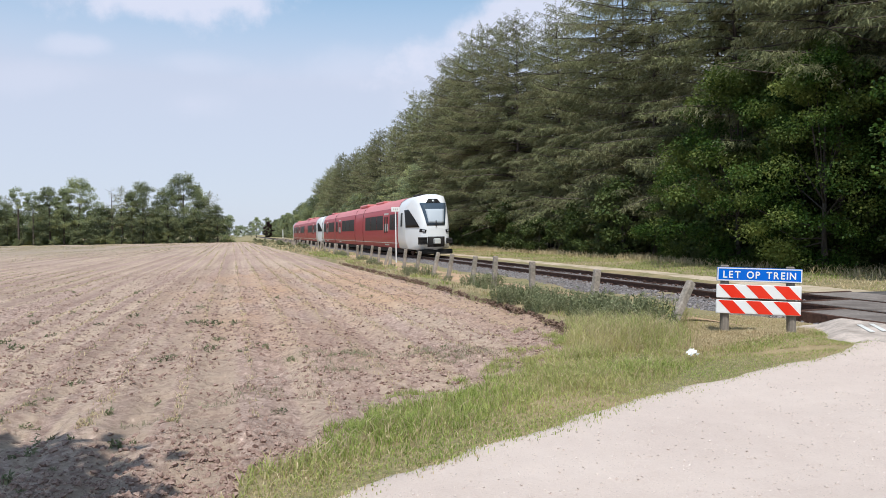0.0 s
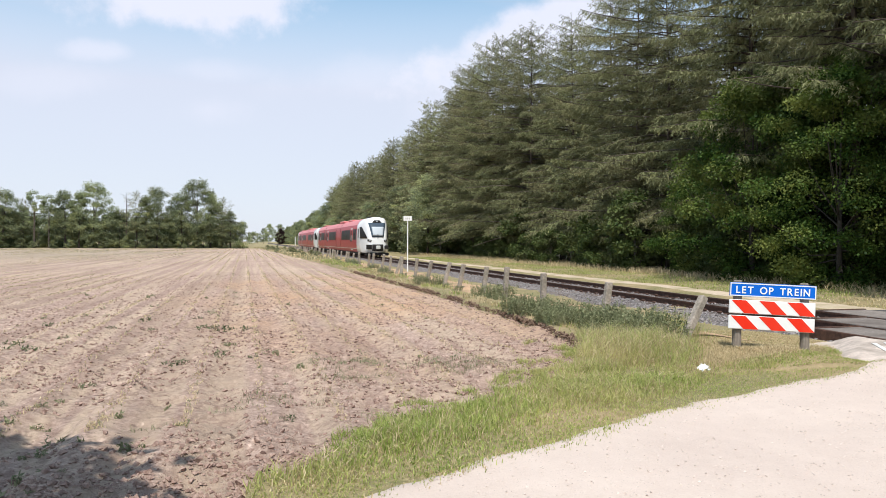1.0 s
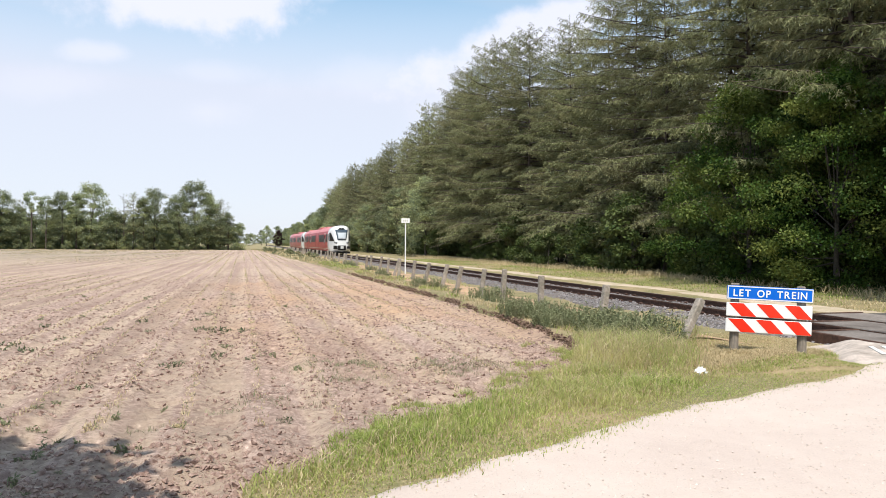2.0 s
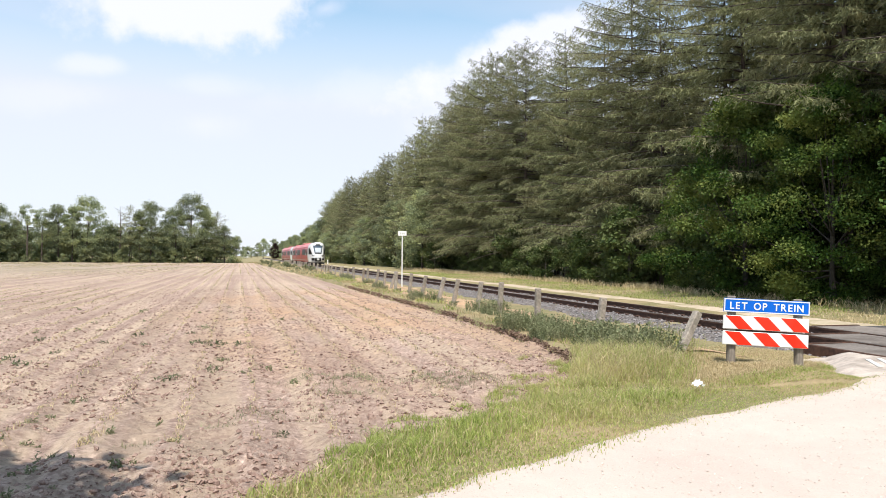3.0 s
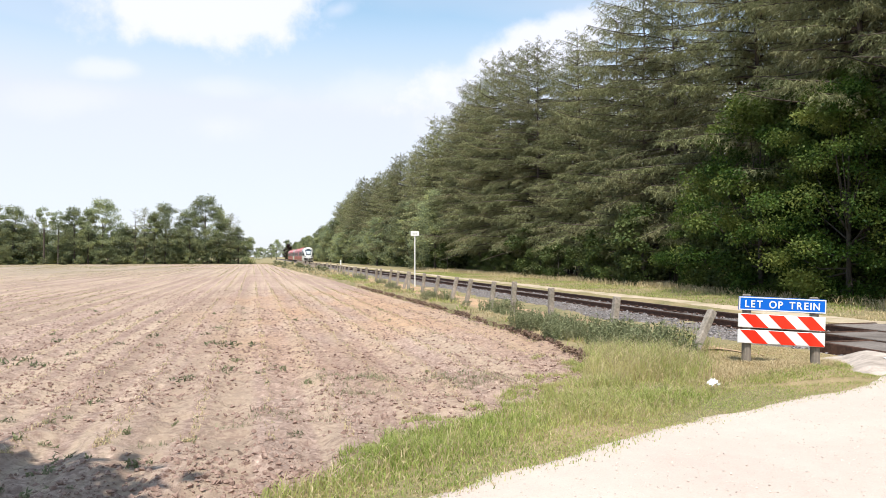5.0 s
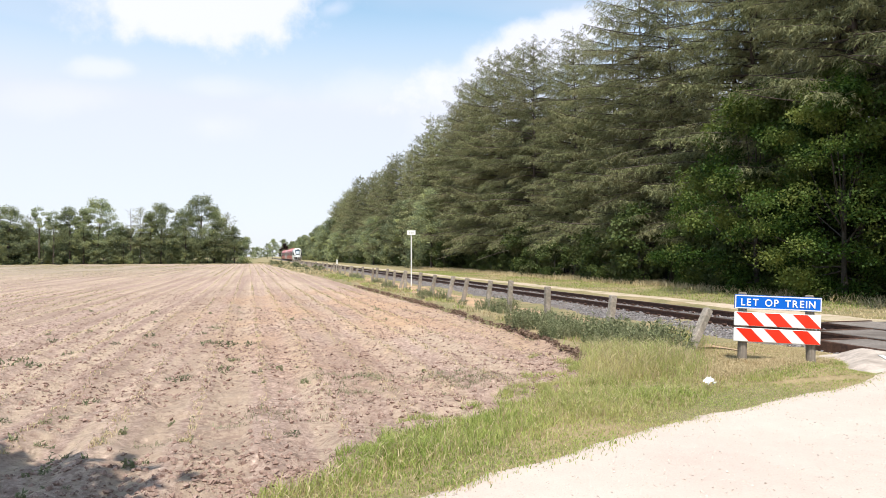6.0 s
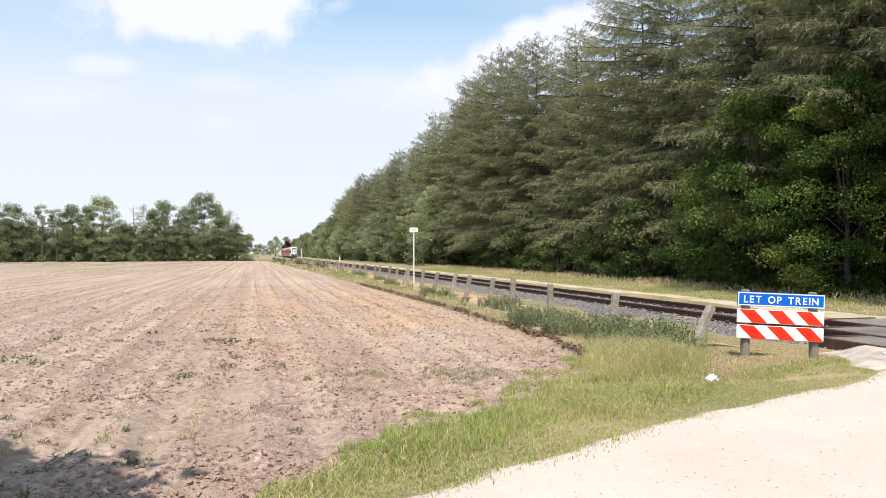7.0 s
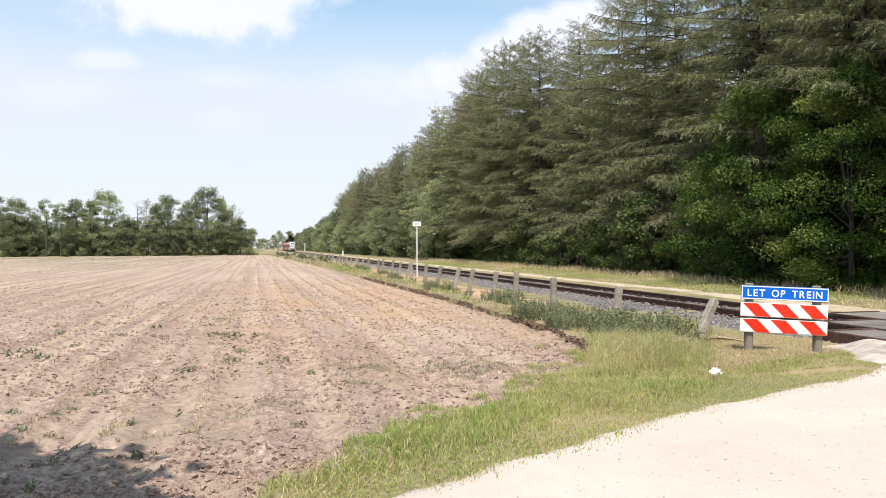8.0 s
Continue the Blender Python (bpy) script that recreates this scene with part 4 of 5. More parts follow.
def build_forest():
    rng = random.Random(12)
    near = [conifer(100 + i, h, r, 145, 0.085, 0.042, 0.23, shape=0.55) for i, (h, r) in enumerate(((23, 6.6), (23, 6.0), (23, 7.0)))]
    mid = [conifer(120 + i, h, r, 140, 0.15, 0.07, 0.34, slim=0.22, shape=0.55) for i, (h, r) in enumerate(((23, 6.4), (23, 5.8), (23, 6.6)))]
    tall = [conifer(143, 23, 5.8, 140, 0.095, 0.042, 0.23, bare=0.34, shape=0.45)]
    spots = []
    # unseen conifers to the right, added to cast shade on the beeches
    for x, y, h in ((25.5, 12, 22), (24.5, 6.5, 23), (26.5, 1, 21), (25, -6, 23), (31, 9, 21)):
        spots.append((x, y, mid, h))
    # those at y 15.8 and 9.0 root out of view, added as shade too
    for x, y, kind, h in ((24.5, 21.0, tall, 23), (21.8, 15.8, tall, 22), (23.5, 9.0, tall, 23), (25.5, 27.5, near, 23), (22.4, 23.0, tall, 21), (23.5, 16.5, tall, 23), (24.2, 31.5, tall, 22)):
        spots.append((x, y, kind, h))
    y = 35.0
    while y < 250:
        h = np.interp(y, [30, 48, 56, 64, 84, 95, 118, 135, 175, 240], [22.5, 21, 20.2, 22.0, 23.1, 22.0, 20.0, 20.2, 21.0, 19.4])
        spots.append((25.0 + rng.uniform(-0.8, 1.4), y, near if y < 88 else mid, h * rng.uniform(0.94, 1.03)))
        y += rng.uniform(3.6, 5.4) * (1.0 if y < 110 else 1.35)
    for row, gap, last in ((29.5, 5.0, 130), (35, 6.0, 110)):
        y = -12.0
        while y < last:
            spots.append((row + rng.uniform(-1.5, 1.5), y, mid, rng.uniform(0.9, 1.0) * (22 if y < 36 else 17 if y < 62 else 19)))
            y += rng.uniform(0.8, 1.2) * gap
    used = set()
    for i, (x, y, kind, h) in enumerate(spots):
        src = kind[i % len(kind)]
        if src.name in used:
            o = copy_thing(src, pose(0, 0, 0))
        else:
            o = src
            used.add(src.name)
        o.matrix_basis = pose(x, y, 0.0, 0, 0, rng.uniform(0, 360)) @ Matrix.Scale(h / 23, 4)


def build_broadleaf():
    beech = [broadleaf(201, 11.5, 4.6, 92, 36000, 0.155, BEECH, BEECH_BARK, "beech_tree", "bright green beech with low branches before the conifers", "beeches of the forest edge", 0.06, lumpy=0.88),
             broadleaf(202, 13.0, 4.8, 92, 36000, 0.155, BEECH, BEECH_BARK, "beech_tree", "bright green beech with low branches before the conifers", "beeches of the forest edge", 0.05, lumpy=0.88)]
    at = ((20.9, 27.2, 0.80), (20.8, 22.2, 0.66), (22.4, 33.5, 0.52), (22.0, 14.5, 0.9), (22.6, 24.4, 0.85))
    for i, (x, y, k) in enumerate(at):
        o = beech[i] if i < 2 else copy_thing(beech[i % 2], pose(0, 0, 0))
        o.matrix_basis = pose(x, y, -0.1, 0, 0, 70 * i) @ Matrix.Scale(k, 4)
    shrub = [broadleaf(210 + i, 4.2, 2.3, 34, 4200, 0.19, OAK, BEECH_BARK, "forest_shrub", "low leafy scrub at the forest edge", "scrub of the forest edge", 0.08) for i in range(3)]
    rng = random.Random(5)
    y, i = 18.0, 0
    while y < 200:
        o = shrub[i] if i < 3 else copy_thing(shrub[i % 3], pose(0, 0, 0))
        o.matrix_basis = pose(21.6 + rng.uniform(-0.6, 1.6) + y * 0.004, y, -0.1, 0, 0, rng.uniform(0, 360)) @ Matrix.Scale(rng.uniform(0.45, 1.15), 4)
        y += rng.uniform(2.0, 3.6) * (1 if y < 70 else 1.8)
        i += 1
    y = 10.0
    while y < 110:
        o = copy_thing(shrub[i % 3], pose(0, 0, 0))
        o.matrix_basis = pose(27.5 + rng.uniform(-1, 1), y, -0.1, 0, 0, rng.uniform(0, 360)) @ Matrix.Scale(rng.uniform(1.1, 1.6), 4)
        y += rng.uniform(2.4, 3.6)
        i += 1


def dead_tree(H):
    """A bare snag: a thin trunk with a few broken limbs."""
    rng = np.random.default_rng(71)
    t = tagged(new("dead_tree"), "thin bare dead tree among the leafy ones", "tree")
    part("trunk", mesh_from("trunk", *tube([(0, 0, -0.3), (0.1, 0, H * 0.5), (0.0, 0.1, H)], [0.16, 0.11, 0.03], 6), BARK), BARK, t)
    for i in range(14):
        h, a, L = H * rng.uniform(0.45, 0.95), rng.random() * 6.283, rng.uniform(0.8, 2.2)
        q = [np.array([0.05, 0.05, h]) + np.array([math.cos(a), math.sin(a), 0]) * L * k + np.array([0, 0, L * 0.5 * k ** 1.5]) for k in (0, 0.5, 1)]
        part("bare_limb", mesh_from("bare_limb", *tube(q, [0.045, 0.03, 0.012], 4), BARK), BARK, t)
    return t


def build_far_trees():
    """The wood beyond the field, and the lower trees along the line in the distance."""
    kinds = [broadleaf(230 + i, h, s, c, n, 0.30, HAZED_LEAF, BARK, "field_tree", lab, "trees beyond the field", lo, 0.0, k)
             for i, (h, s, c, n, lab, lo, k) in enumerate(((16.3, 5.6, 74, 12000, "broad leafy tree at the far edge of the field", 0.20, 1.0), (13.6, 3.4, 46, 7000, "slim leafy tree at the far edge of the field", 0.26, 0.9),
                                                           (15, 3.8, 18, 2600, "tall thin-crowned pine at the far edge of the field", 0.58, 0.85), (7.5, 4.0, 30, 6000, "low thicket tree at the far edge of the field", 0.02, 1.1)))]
    kinds.append(conifer(150, 13.2, 4.6, 60, 0.2, 0.11, 0.34, bare=0.30, slim=0.2, shape=0.5, group="trees beyond the field", label="dark spreading conifer at the far edge of the field"))
    rng = random.Random(8)
    used = set()

    def plant(i, x, y, k):
        o = kinds[i] if i not in used else copy_thing(kinds[i], pose(0, 0, 0))
        used.add(i)
        o.matrix_basis = pose(x, y, -0.2, 0, 0, rng.uniform(0, 360)) @ Matrix.Scale(k, 4)
    # the front row, from the end of the wood outwards
    for i, x, k in ((3, -2.6, 0.85), (0, -5.2, 0.55), (4, -7.0, 0.92), (0, -9.8, 0.80), (0, -12.6, 1.0), (0, -16.0, 0.80), (0, -21.2, 0.87), (1, -23.4, 0.86), (4, -25.6, 1.0), (3, -29.2, 1.15), (3, -32.0, 0.9),
                    (0, -34.4, 0.92), (1, -37.2, 0.92), (0, -40.2, 0.80), (2, -43.4, 0.80), (2, -46.4, 0.86), (4, -48.8, 0.85), (0, -52.2, 0.80), (3, -53.0, 1.2), (0, -57.5, 0.9), (2, -61.5, 0.9), (1, -65, 0.95), (0, -70, 0.9), (0, -77, 0.85), (1, -83, 0.9)):
        plant(i, x, 176 + rng.uniform(-1, 2), k)
    dead_tree(12.4).matrix_basis = pose(-27.7, 176, 0)
    # undergrowth before and behind it
    x = -84.0
    while x < -4:
        plant(3, x + rng.uniform(-1.5, 1.5), 173.5 + rng.uniform(-0.5, 1.5), rng.uniform(0.22, 0.50))
        plant(3, x + rng.uniform(-2, 2), 184 + rng.uniform(-2, 3), rng.uniform(0.7, 1.05))
        plant(rng.choice((1, 1, 4, 2)), x + rng.uniform(-2, 2), 189 + rng.uniform(-2, 6), rng.uniform(0.6, 0.8))
        plant(3, x + rng.uniform(-2, 2), 198 + rng.uniform(-3, 3), rng.uniform(0.9, 1.15))
        x += rng.uniform(3.2, 4.6)
    for x, y, k in ((8.2, 420, 0.72), (6.0, 470, 0.62), (2.5, 560, 0.5), (-4.0, 640, 0.6), (16.0, 480, 0.8)):
        plant(0, x, y, k)
    copper = broadleaf(245, 9.5, 3.4, 40, 6000, 0.34, COPPER_LEAF, BARK, "copper_beech", "dark copper-leaved tree beside the line far off", "", 0.08)
    copper.matrix_basis = pose(15.4, 430, -0.2)
    for i in range(22):
        plant((0, 3, 1)[i % 3], 21.3 + rng.uniform(-0.8, 1.5), 92 + i * 7.5 + rng.uniform(-3, 3), (0.60, 1.05, 0.7)[i % 3] * rng.uniform(0.75, 1.15))
    # along the railway, further off
    y = 225.0
    while y < 640:
        for row in (22.0, 28.0):
            i = rng.choice((0, 1, 3, 3))
            plant(i, row + rng.uniform(-2, 2), y, rng.uniform(0.8, 1.0) * (1.5 if i == 3 else 0.95) * (1.0 if y < 320 else 0.85))
        y += rng.uniform(6, 10)


def build_far_woods():
    """Woods on the horizon, one mass of clumps."""
    rng = np.random.default_rng(77)
    n = 5200
    x, y = rng.uniform(-420, 330, n), rng.uniform(720, 900, n)
    keep = (fbm(x, y * 0, 0.02, 3, 2) > -0.12) | (x < -60)
    x, y = x[keep], y[keep]
    z = rng.random(len(x)) ** 0.8 * (11 + 9 * fbm(x, y * 0, 0.05, 3, 5))
    way = unit(rng.normal(0, 1, (len(x), 3)))
    ln = rng.uniform(3.0, 6.0, len(x))
    # the haze over these woods is only their pale leaf colour
    w = new("far_woods", mesh_from("far_woods", *blades(np.stack([x, y, z], -1), way, unit(np.cross(way, rng.normal(0, 1, (len(x), 3)))), ln, ln * 0.8), HAZED_LEAF))
    tagged(w, "hazy band of woods on the horizon", "woods", kind="stuff")


def build_shade_tree():
    """The tree beside the camera whose shadow falls on the corner of the field."""
    o = broadleaf(260, 8.0, 2.4, 40, 5000, 0.20, BEECH, BEECH_BARK, "roadside_tree", "leafy roadside tree shading the corner of the field", "", 0.38)
    o.matrix_basis = pose(-3.6, 2.2, -0.1) @ Matrix.Scale(1.08, 4)


build_forest()
build_broadleaf()
build_far_trees()
build_far_woods()
build_shade_tree()


# ---- grass, weeds and clods ----
def scatter(rng, n, x0, x1, y0, y1, keep):
    x, y = rng.uniform(x0, x1, n), rng.uniform(y0, y1, n)
    k = keep(x, y)
    return x[k], y[k]


def grass_patch(name, label, rng, x, y, z, height, width, mat, splay=0.35):
    n = len(x)
    way = unit(np.stack([rng.normal(0.05, splay, n), rng.normal(0.0, splay, n), np.ones(n)], -1))
    a = rng.random(n) * 6.283
    side = unit(np.stack([np.cos(a), np.sin(a), rng.normal(0, 0.1, n)], -1))
    h = height * rng.uniform(0.5, 1.25, n)
    # each blade: a lower part that tapers and a tip that bends over
    base = np.stack([x, y, z], -1)
    bend = np.stack([rng.normal(0, 0.30, n), rng.normal(0, 0.30, n), rng.uniform(-0.35, 0.0, n)], -1)
    mid = base + way * (h * 0.6)[:, None]
    tip = base + (way + bend) * h[:, None]
    w = (width * rng.uniform(0.6, 1.3, n) / 2)[:, None]
    v = np.stack([base - side * w, base + side * w, mid + side * w * 0.75, mid - side * w * 0.75, tip], 1).reshape(-1, 3)
    i = 5 * np.arange(n)[:, None]
    f = np.concatenate([i + np.array([[0, 1, 2]]), i + np.array([[0, 2, 3]]), i + np.array([[3, 2, 4]])])
    o = new(name, mesh_from(name, v, f, mat))
    return tagged(o, label, "grass", kind="stuff")


def verge(x, y, fringe=0.02):
    """Grass grows where neither field nor road is."""
    return (in_field(x, y) < 0.02) & (road_edge(x) - y + fbm(x, y, 1.6, 4, 31) * 0.13 < fringe)


def build_grass():
    rng = np.random.default_rng(31)
    dens = lambda x, y: fbm(x, y, 1.1, 3, 55) + 0.5
    # the verge beside the road
    x, y = scatter(rng, 330000, -3.0, 8.9, 2.8, 10.6, lambda x, y: verge(x, y, 0.45 * rng.random(len(x)) ** 3) & (rng.random(len(x)) < 0.35 + 0.9 * dens(x, y)) & (y < 11.4 - 0.15 * x))
    lush = rng.random(len(x)) < 0.90 - 0.92 * step01(0.7, 1.2, y - road_edge(x)) * step01(0.62, 0.72, x / y) - 0.25 * step01(-0.1, 0.3, fbm(x, y, 0.6, 3, 71))
    edge = step01(0.9, 0.1, y - road_edge(x))
    h = (0.155 - 0.11 * edge - 0.07 * step01(0.60, 0.72, x / y)) * (0.7 + 0.7 * dens(x, y))
    h = np.maximum(h, 0.035)
    for pick, name, lab, mat in ((lush, "verge_grass", "green roadside grass in uneven tufts", LUSH), (~lush, "dry_verge_grass", "dry straw-coloured grass among the green", STRAW)):
        grass_patch(name, lab, rng, x[pick], y[pick], np.maximum(ground_height(x[pick], y[pick]), road_height(x[pick], y[pick])) - 0.01, h[pick], 0.009, mat)
    # taller seeding grass towards the fence and round the sign
    x, y = scatter(rng, 34000, 3.6, 7.6, 8.0, 12.0, lambda x, y: verge(x, y) & (y > 6.0 + 0.40 * x) & (dens(x, y) > 0.25) & (rng.random(len(x)) < step01(3.5, 5.5, x) * step01(0.70, 0.60, x / y)))
    pick = rng.random(len(x)) < 0.5
    for p, name, mat in ((pick, "tall_grass", LUSH), (~pick, "tall_dry_grass", STRAW)):
        grass_patch(name, "tall seeding grass before the fence", rng, x[p], y[p], ground_height(x[p], y[p]) - 0.01, 0.16 + 0.36 * np.clip(dens(x[p], y[p]) - 0.1, 0, 1), 0.0065, mat, 0.26)
    # matted dry grass round the sign and up to the ballast
    x, y = scatter(rng, 85000, 5.6, 9.7, 8.2, 13.0, lambda x, y: (in_field(x, y) < 0) & (y > road_edge(x) + 0.15) & (y > 5.2 + 0.45 * x))
    p = rng.random(len(x)) < 0.06
    for q, name, mat in ((p, "sparse_green_grass", LUSH), (~p, "matted_dry_grass", STRAW)):
        grass_patch(name, "matted dry grass round the sign posts", rng, x[q], y[q], np.maximum(ground_height(x[q], y[q]), RAIL_Z - 0.17 - 0.30 * step01(1.75, 3.1, TRACK_X - x[q])) - 0.01, 0.055, 0.008, mat, 0.9)
    # the strip along the fence
    x, y = scatter(rng, 65000, 4.9, 8.8, 11.0, 60.0, lambda x, y: (in_field(x, y) < 0.0) & (rng.random(len(x)) < np.clip(1.15 * dens(x, y) - 0.20 - 0.95 * step01(5.9, 6.8, x), 0.015, 1)))
    p = fbm(x, y, 0.5, 3, 91) + rng.normal(0, 0.15, len(x)) > 0.08
    for q, name, mat in ((p, "fence_grass", LUSH), (~p, "dry_fence_grass", STRAW)):
        grass_patch(name, "patchy grass along the fence", rng, x[q], y[q], ground_height(x[q], y[q]) - 0.02, 0.13 + 0.0018 * y[q], 0.012 + 0.0006 * y[q], mat, 0.4)
    x, y = scatter(rng, 30000, 0.0, 8.4, 58, 178, lambda x, y: in_field(x, y) < 0)
    p = (rng.random(len(x)) < 0.45) & (x < 6.6)
    for q, name, mat in ((p, "far_fence_grass", WEED), (~p & (x < 7.2), "far_dry_grass", STRAW)):
        grass_patch(name, "patchy grass along the fence further off", rng, x[q], y[q], ground_height(x[q], y[q]) - 0.02, 0.28, 0.07, mat, 0.4)
    # rank grass under the forest edge
    x, y = scatter(rng, 12000, 19.3, 22.5, 14, 95, lambda x, y: rng.random(len(x)) < 0.25 + 0.8 * dens(x, y))
    grass_patch("forest_edge_grass", "rank dry grass under the forest edge", rng, x, y, ground_height(x, y) - 0.02, 0.42, 0.03, STRAW, 0.4)
    # grass tufts that creep into the field
    cx, cy = scatter(rng, 700, 0.6, 4.8, 5.6, 11.5, lambda x, y: (in_field(x, y) > 0.05) & (in_field(x, y) < 1.1 * rng.random(len(x)) ** 1.6 + 0.1))
    j = rng.integers(0, len(cx), 6000)
    x, y = cx[j] + rng.normal(0, 0.06, len(j)), cy[j] + rng.normal(0, 0.06, len(j))
    grass_patch("creeping_grass", "grass tufts creeping into the field", rng, x, y, field_height(x, y) - 0.01, 0.11, 0.007, LUSH, 0.5)
    # thin tufts standing in the field before the verge
    tx = np.concatenate([np.array([0.22, 0.89, 0.78, -0.21, -0.97, 1.30, 1.36, 0.0, 0.1]), rng.uniform(0.6, 3.4, 30)])
    ty = np.concatenate([np.array([8.04, 8.34, 7.90, 7.87, 7.21, 6.95, 7.1, 13.7, 8.2]), rng.uniform(8.7, 10.2, 30)])
    j = rng.integers(0, len(tx), 2400)
    x, y = tx[j] + rng.normal(0, 0.16, len(j)), ty[j] + rng.normal(0, 0.12, len(j))
    grass_patch("field_tufts", "thin grass tufts in the bare field", rng, x, y, field_height(x, y) - 0.01, 0.09, 0.006, WEED, 0.6)
    # the meadow strip behind the track
    x, y = scatter(rng, 60000, 15.2, 24.0, 12, 75, lambda x, y: rng.random(len(x)) < np.clip(dens(x, y) + 0.2, 0.1, 1))
    p = fbm(x, y, 0.25, 3, 17) + rng.normal(0, 0.12, len(x)) > -0.1
    for q, name, mat in ((p, "meadow_grass", LUSH), (~p, "dry_meadow_grass", STRAW)):
        grass_patch(name, "short meadow grass behind the track", rng, x[q], y[q], ground_height(x[q], y[q]) - 0.02, 0.14, 0.022, mat, 0.5)


def weed(seed, h, spread, n, leaf, mat, name, label, group):
    """An upright weed: several stalks set with leaves."""
    rng = np.random.default_rng(seed)
    t = tagged(new(name), label, "weed", group)
    stalks, P, Wy = [], [], []
    for i in range(n):
        a, r = rng.random() * 6.283, spread * math.sqrt(rng.random())
        b = np.array([r * math.cos(a), r * math.sin(a), -0.05])
        top = b + np.array([rng.normal(0, 0.18) * h, rng.normal(0, 0.18) * h, h * rng.uniform(0.55, 1.1)])
        stalks.append(tube([b, (b + top) / 2 + rng.normal(0, 0.02, 3), top], [0.006, 0.005, 0.002], 3))
        m = int(10 * h / leaf * 0.16) + 3
        k = rng.uniform(0.12, 1.0, m)[:, None]
        P.append(b * (1 - k) + top * k)
        Wy.append(unit(rng.normal(0, 1, (m, 3)) + np.array([0, 0, 0.15])))
    tagged(part("stalk", mesh_from("stalk", *merge(stalks), mat), mat, t), kind="stuff")
    P, Wy = np.concatenate(P), np.concatenate(Wy)
    ln = leaf * rng.uniform(0.6, 1.5, len(P))
    part("foliage", mesh_from("foliage", *blades(P, Wy, unit(np.cross(Wy, rng.normal(0, 1, (len(P), 3)))), ln, ln * 0.38), mat), mat, t)
    return t


def build_weeds():
    rng = random.Random(9)
    big = [weed(300 + i, 0.46, 0.34, 60, 0.05, WEED, "tall_weed", "grey-green leafy weeds in front of the fence", "weeds at the fence") for i in range(3)]
    spots = []
    for i in range(32):
        y = rng.uniform(9.9, 16.0)
        spots.append((np.interp(y, [10, 12, 18], [5.5, 5.6, 5.8]) + rng.uniform(0, 0.9), y, rng.uniform(0.55, 1.05)))
    for i in range(9):
        spots.append((rng.uniform(5.9, 6.5), rng.uniform(10.5, 12.0), rng.uniform(0.9, 1.25)))
    for i in range(26):
        spots.append((rng.uniform(5.8, 6.7), rng.uniform(18, 60), rng.uniform(0.4, 1.1)))
    for i, (x, y, k) in enumerate(spots):
        o = big[i] if i < 3 else copy_thing(big[i % 3], pose(0, 0, 0))
        o.matrix_basis = pose(x, y, float(ground_height(np.array(x), np.array(y))), 0, 0, rng.uniform(0, 360)) @ Matrix.Scale(k, 4)
    small = [weed(320 + i, 0.10, 0.07, 9, 0.045, WEED, "field_weed", "small dusty green seedling tuft in the bare field", "weeds in the field") for i in range(3)]
    rngf = np.random.default_rng(15)
    n = 0
    while n < 110:
        y = 5.2 + 22 * rngf.random() ** 1.7
        x = rngf.uniform(-0.42 * y, min(5.0, 0.15 * y + 1.5))
        if in_field(np.array(x), np.array(y)) < 0.1 or fbm(np.array(x), np.array(y), 0.5, 3, 44) < rngf.uniform(-0.05, 0.3):
            continue
        o = small[n] if n < 3 else copy_thing(small[n % 3], pose(0, 0, 0))
        o.matrix_basis = pose(x, y, float(field_height(np.array(x), np.array(y))), 0, 0, rngf.uniform(0, 360)) @ Matrix.Scale(rngf.uniform(0.35, 1.1), 4)
        n += 1
    dark = [weed(330 + i, 0.075, 0.20, 15, 0.045, DARK_WEED, "field_weed", "flat dark green weed clump in the bare field", "weeds in the field") for i in range(2)]
    n = 0
    for x, y, k in ((-0.61, 14.56, 1.2), (-0.30, 14.96, 1.3), (-0.88, 14.81, 1.0), (-1.05, 10.79, 0.9), (-0.95, 10.9, 0.6), (-0.49, 11.27, 0.6), (-0.42, 11.9, 0.5), (-3.61, 12.77, 1.2), (-3.88, 13.16, 1.3), (-3.3, 12.9, 1.0),
                    (-3.21, 14.07, 0.8), (-4.05, 16.55, 1.1), (-2.77, 15.73, 0.9), (-2.2, 16.4, 0.8), (0.33, 7.25, 0.5), (-0.1, 14.3, 0.8), (-2.0, 15.0, 0.9), (-1.2, 17.0, 1.0), (0.4, 9.1, 0.35), (-1.9, 9.3, 0.6), (-2.6, 8.6, 0.5)):
        o = dark[n] if n < 2 else copy_thing(dark[n % 2], pose(0, 0, 0))
        o.matrix_basis = pose(x, y, float(field_height(np.array(x), np.array(y))) + 0.02, 0, 0, rngf.uniform(0, 360)) @ Matrix.Scale(k, 4)
        n += 1
    # bushes on the bank further along
    bush = broadleaf(340, 1.6, 1.1, 16, 1500, 0.14, WEED, BEECH_BARK, "bank_bush", "low bush on the grassy bank", "bushes on the bank", 0.02)
    for i in range(24):
        o = bush if i == 0 else copy_thing(bush, pose(0, 0, 0))
        o.matrix_basis = pose(np.interp(70 + i * 4.5, [60, 87, 120, 180], [6.2, 4.2, 3.0, 2.4]) + rng.uniform(-0.3, 3.2), 70 + i * 4.5 + rng.uniform(-2, 2), 0.0, 0, 0, rng.uniform(0, 360)) @ Matrix.Scale(rng.uniform(0.30, 0.60), 4)


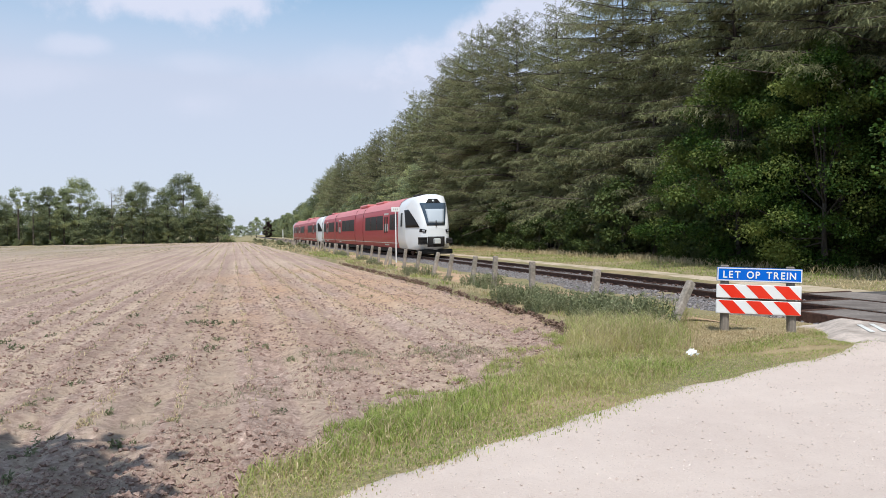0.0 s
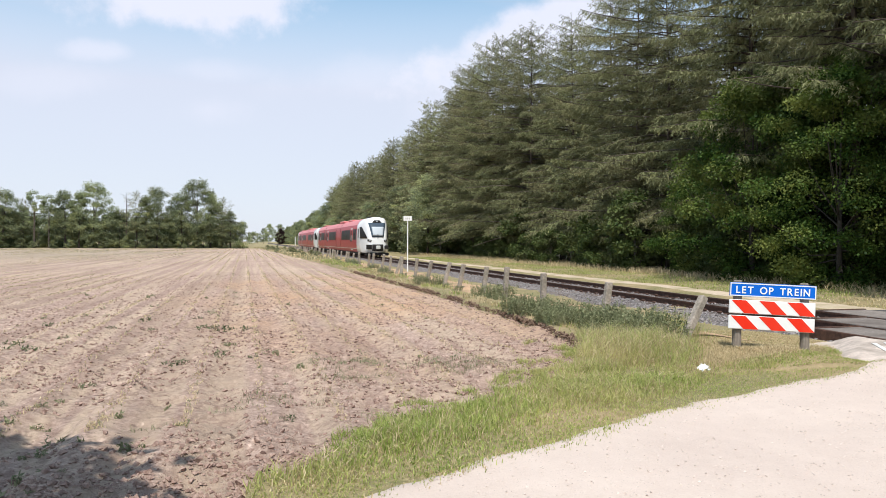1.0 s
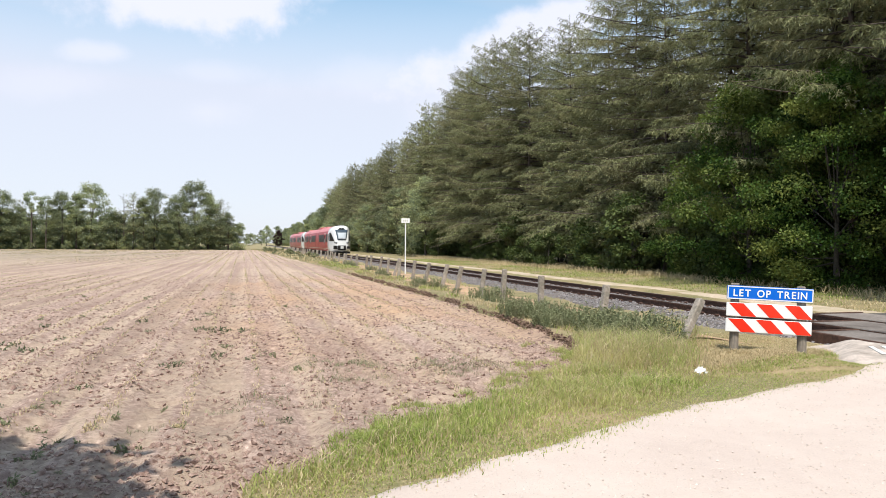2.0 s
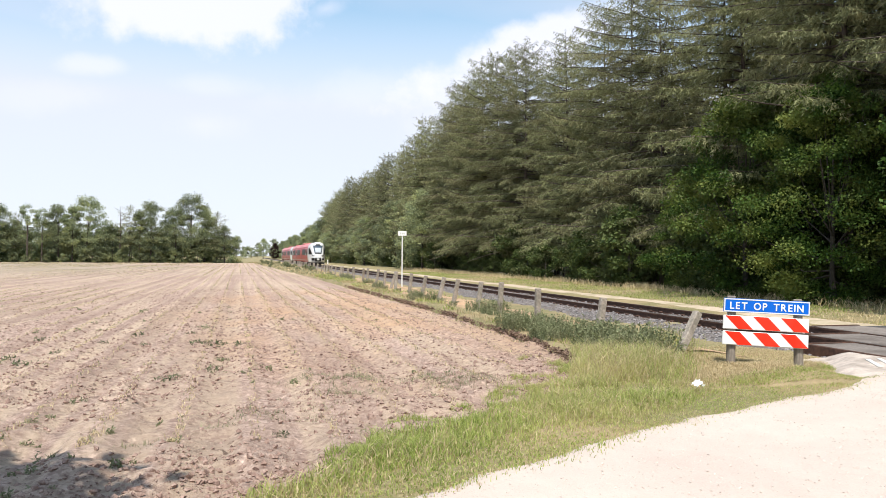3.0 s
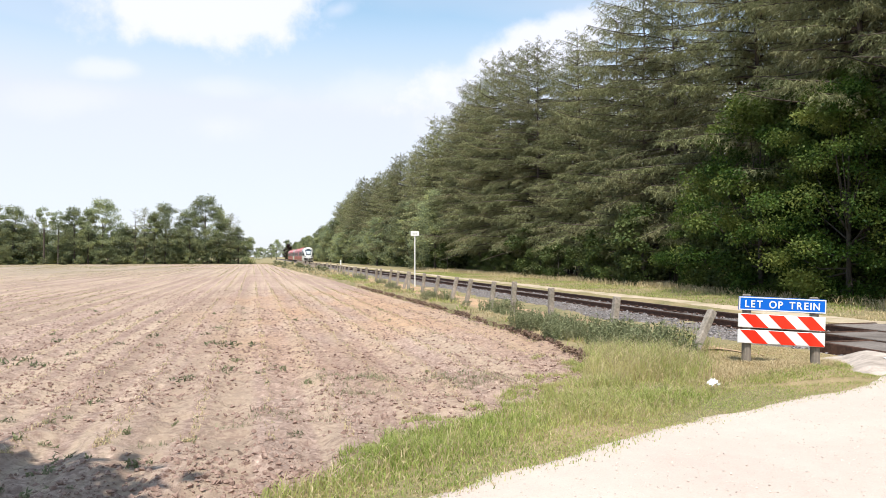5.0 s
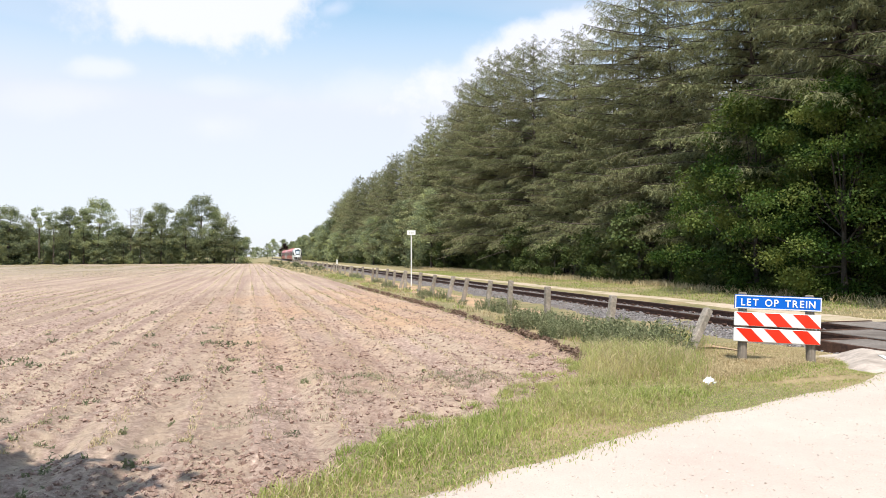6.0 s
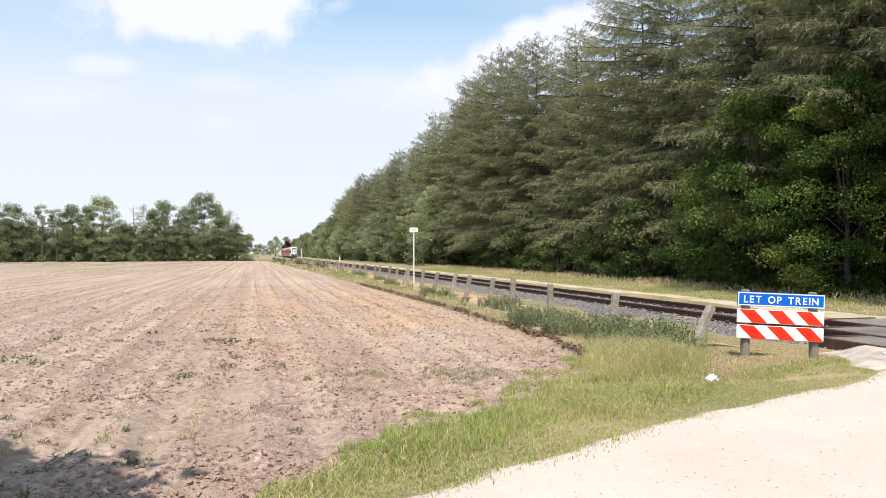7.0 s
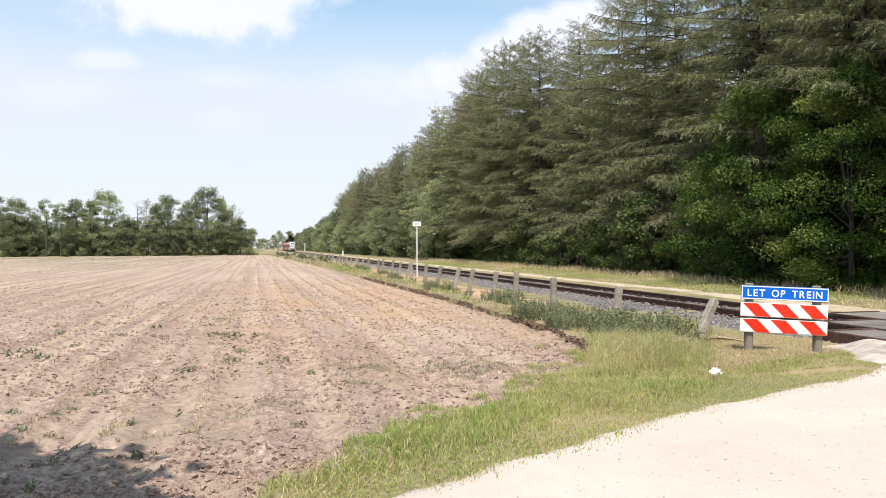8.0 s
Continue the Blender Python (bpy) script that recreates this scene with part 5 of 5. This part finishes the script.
def build_clods():
    rng = np.random.default_rng(21)
    n = 90000
    y = 4.6 + 34 * rng.random(n) ** 2.1
    x = rng.uniform(-0.5, 0.33, n) * (y + 3) + 0.5
    k = (in_field(x, y) > 0.05) & (rng.random(n) < 0.35 + 1.3 * (fbm(x, y, 0.7, 3, 61) + 0.25))
    x, y = x[k], y[k]
    r = 0.007 + 0.030 * rng.random(len(x)) ** 4
    v, f = stones(rng, x, y, field_height(x, y) + r * 0.25, r)
    tagged(new("soil_clods", mesh_from("soil_clods", v, f, CLOD)), "crumbly lumps of soil lying on the field", "soil", kind="stuff")
    # dark broken edge where the field was cut from the bank
    y = 10.6 + 30 * rng.random(5200) ** 1.5
    side = np.interp(y, [10.6, 11.6, 13.6, 18.5, 22, 25.7, 31, 48.5], [5.1, 5.32, 5.54, 5.68, 5.70, 5.65, 5.5, 5.14])
    x = side + rng.normal(-0.02, 0.07, len(y))
    r = 0.014 + 0.032 * rng.random(len(y)) ** 2
    v, f = stones(rng, x, y, -0.05 + rng.random(len(y)) * 0.10, r)
    tagged(new("cut_edge_soil", mesh_from("cut_edge_soil", v, f, DARK_SOIL)), "dark crumbled soil along the cut field edge", "soil", kind="stuff")
    # pebbles on the road
    x, y = scatter(rng, 20000, -2, 9, 1.5, 9.0, lambda x, y: road_edge(x) - y > 0.05)
    r = 0.003 + 0.010 * rng.random(len(x)) ** 3.5
    v, f = stones(rng, x, y, road_height(x, y) + r * 0.2, r)
    tagged(new("road_pebbles", mesh_from("road_pebbles", v, f, PEBBLE)), "loose grey pebbles on the gravel road", "pebbles", kind="stuff")


def build_seedlings():
    """Thin rows of seedlings and straw along the drill lines."""
    rng = np.random.default_rng(41)
    n = 90000
    y = 7.0 + 150 * rng.random(n) ** 1.7
    k = rng.integers(-70, 8, n)
    k = np.where(y < 40, k % 22 - 14, k)
    x = k * 0.75 - 0.012 * y + 0.19 + rng.normal(0, 0.035, n)
    keep = (in_field(x, y) > 0.2) & (fbm(k * 3.7, y, 0.07, 3, 23) + 0.16 > rng.uniform(-0.1, 0.45, n))
    x, y = x[keep], y[keep]
    z = field_height(x, y) - 0.005
    p = rng.random(len(x)) < 0.22 + 0.25 * step01(0, -12, x)
    for q, name, mat in ((p, "seedling_row", WEED), (~p, "straw_row", STRAW)):
        grass_patch(name, "thin rows of seedlings and straw in the field", rng, x[q], y[q], z[q], 0.05 + 0.0007 * y[q], 0.006 + 0.0004 * y[q], mat, 0.7)


def build_distance():
    """Small white posts beside the line and a farmhouse far beyond the field."""
    for x, y, h in ((15.0, 143.0, 0.95), (13.9, 258.0, 3.2)):
        bm = box(-0.12, 0.12, -0.12, 0.12, -0.2, h, 0.02)
        me = bpy.data.meshes.new("line_post")
        bm.to_mesh(me), bm.free()
        me.materials.append(SIGN_WHITE)
        o = new("line_post", me)
        o.matrix_basis = pose(x, y, 0)
        tagged(o, "short white line-side marker post" if h < 1 else "tall white line-side signal post", "post")
    house = tagged(new("farmhouse"), "small white farmhouse with a dark roof far off", "house")
    house.matrix_basis = pose(-2.5, 700, 0, 0, 0, 15)
    part("wall", box(-3, 3, -4, 4, -0.3, 3.2), SIGN_WHITE, house)
    roof = mesh_from("roof", [(-3.4, -4.3, 3.1), (3.4, -4.3, 3.1), (3.4, 4.3, 3.1), (-3.4, 4.3, 3.1), (0, -4.3, 5.8), (0, 4.3, 5.8)], [(0, 4, 5, 3), (1, 2, 5, 4)], TRAIN_BLACK)
    part("roof", roof, TRAIN_BLACK, house, "dark gabled roof")


def build_litter():
    rng = np.random.default_rng(3)
    bm = bmesh.new()
    bmesh.ops.create_grid(bm, x_segments=9, y_segments=7, size=0.5)
    for q in bm.verts:
        q.co = Vector((q.co.x * 0.15, q.co.y * 0.08, 0.02 + 0.05 * (1 - (q.co.x * 2) ** 2) + rng.normal(0, 0.013)))
    bmesh.ops.solidify(bm, geom=bm.faces[:], thickness=0.002)
    me = bpy.data.meshes.new("litter")
    bm.to_mesh(me), bm.free()
    me.materials.append(SIGN_WHITE)
    o = new("litter", me)
    o.matrix_basis = pose(5.33, 7.84, 0.08, 30, 8, 20)
    tagged(o, "crumpled white scrap of plastic lying in the grass", "litter")


build_grass()
build_weeds()
build_clods()
build_seedlings()
build_litter()
build_distance()


# ---- what moves ----
def motions():
    rows = ((0.0, 44.4), (0.5, 57.8), (1.0, 71.2), (1.5, 84.7), (3.0, 128.8), (3.5, 144.1), (4.5, 176.4), (6.0, 226.8), (6.5, 246.6), (7.0, 268.2), (8.0, 314.7))
    walk(railcar_a, [(t, pose(TRACK_X, y, RAIL_Z)) for t, y in rows])
    walk(railcar_b, [(t, pose(TRACK_X, y + UNIT + 0.9, RAIL_Z)) for t, y in rows])


motions()
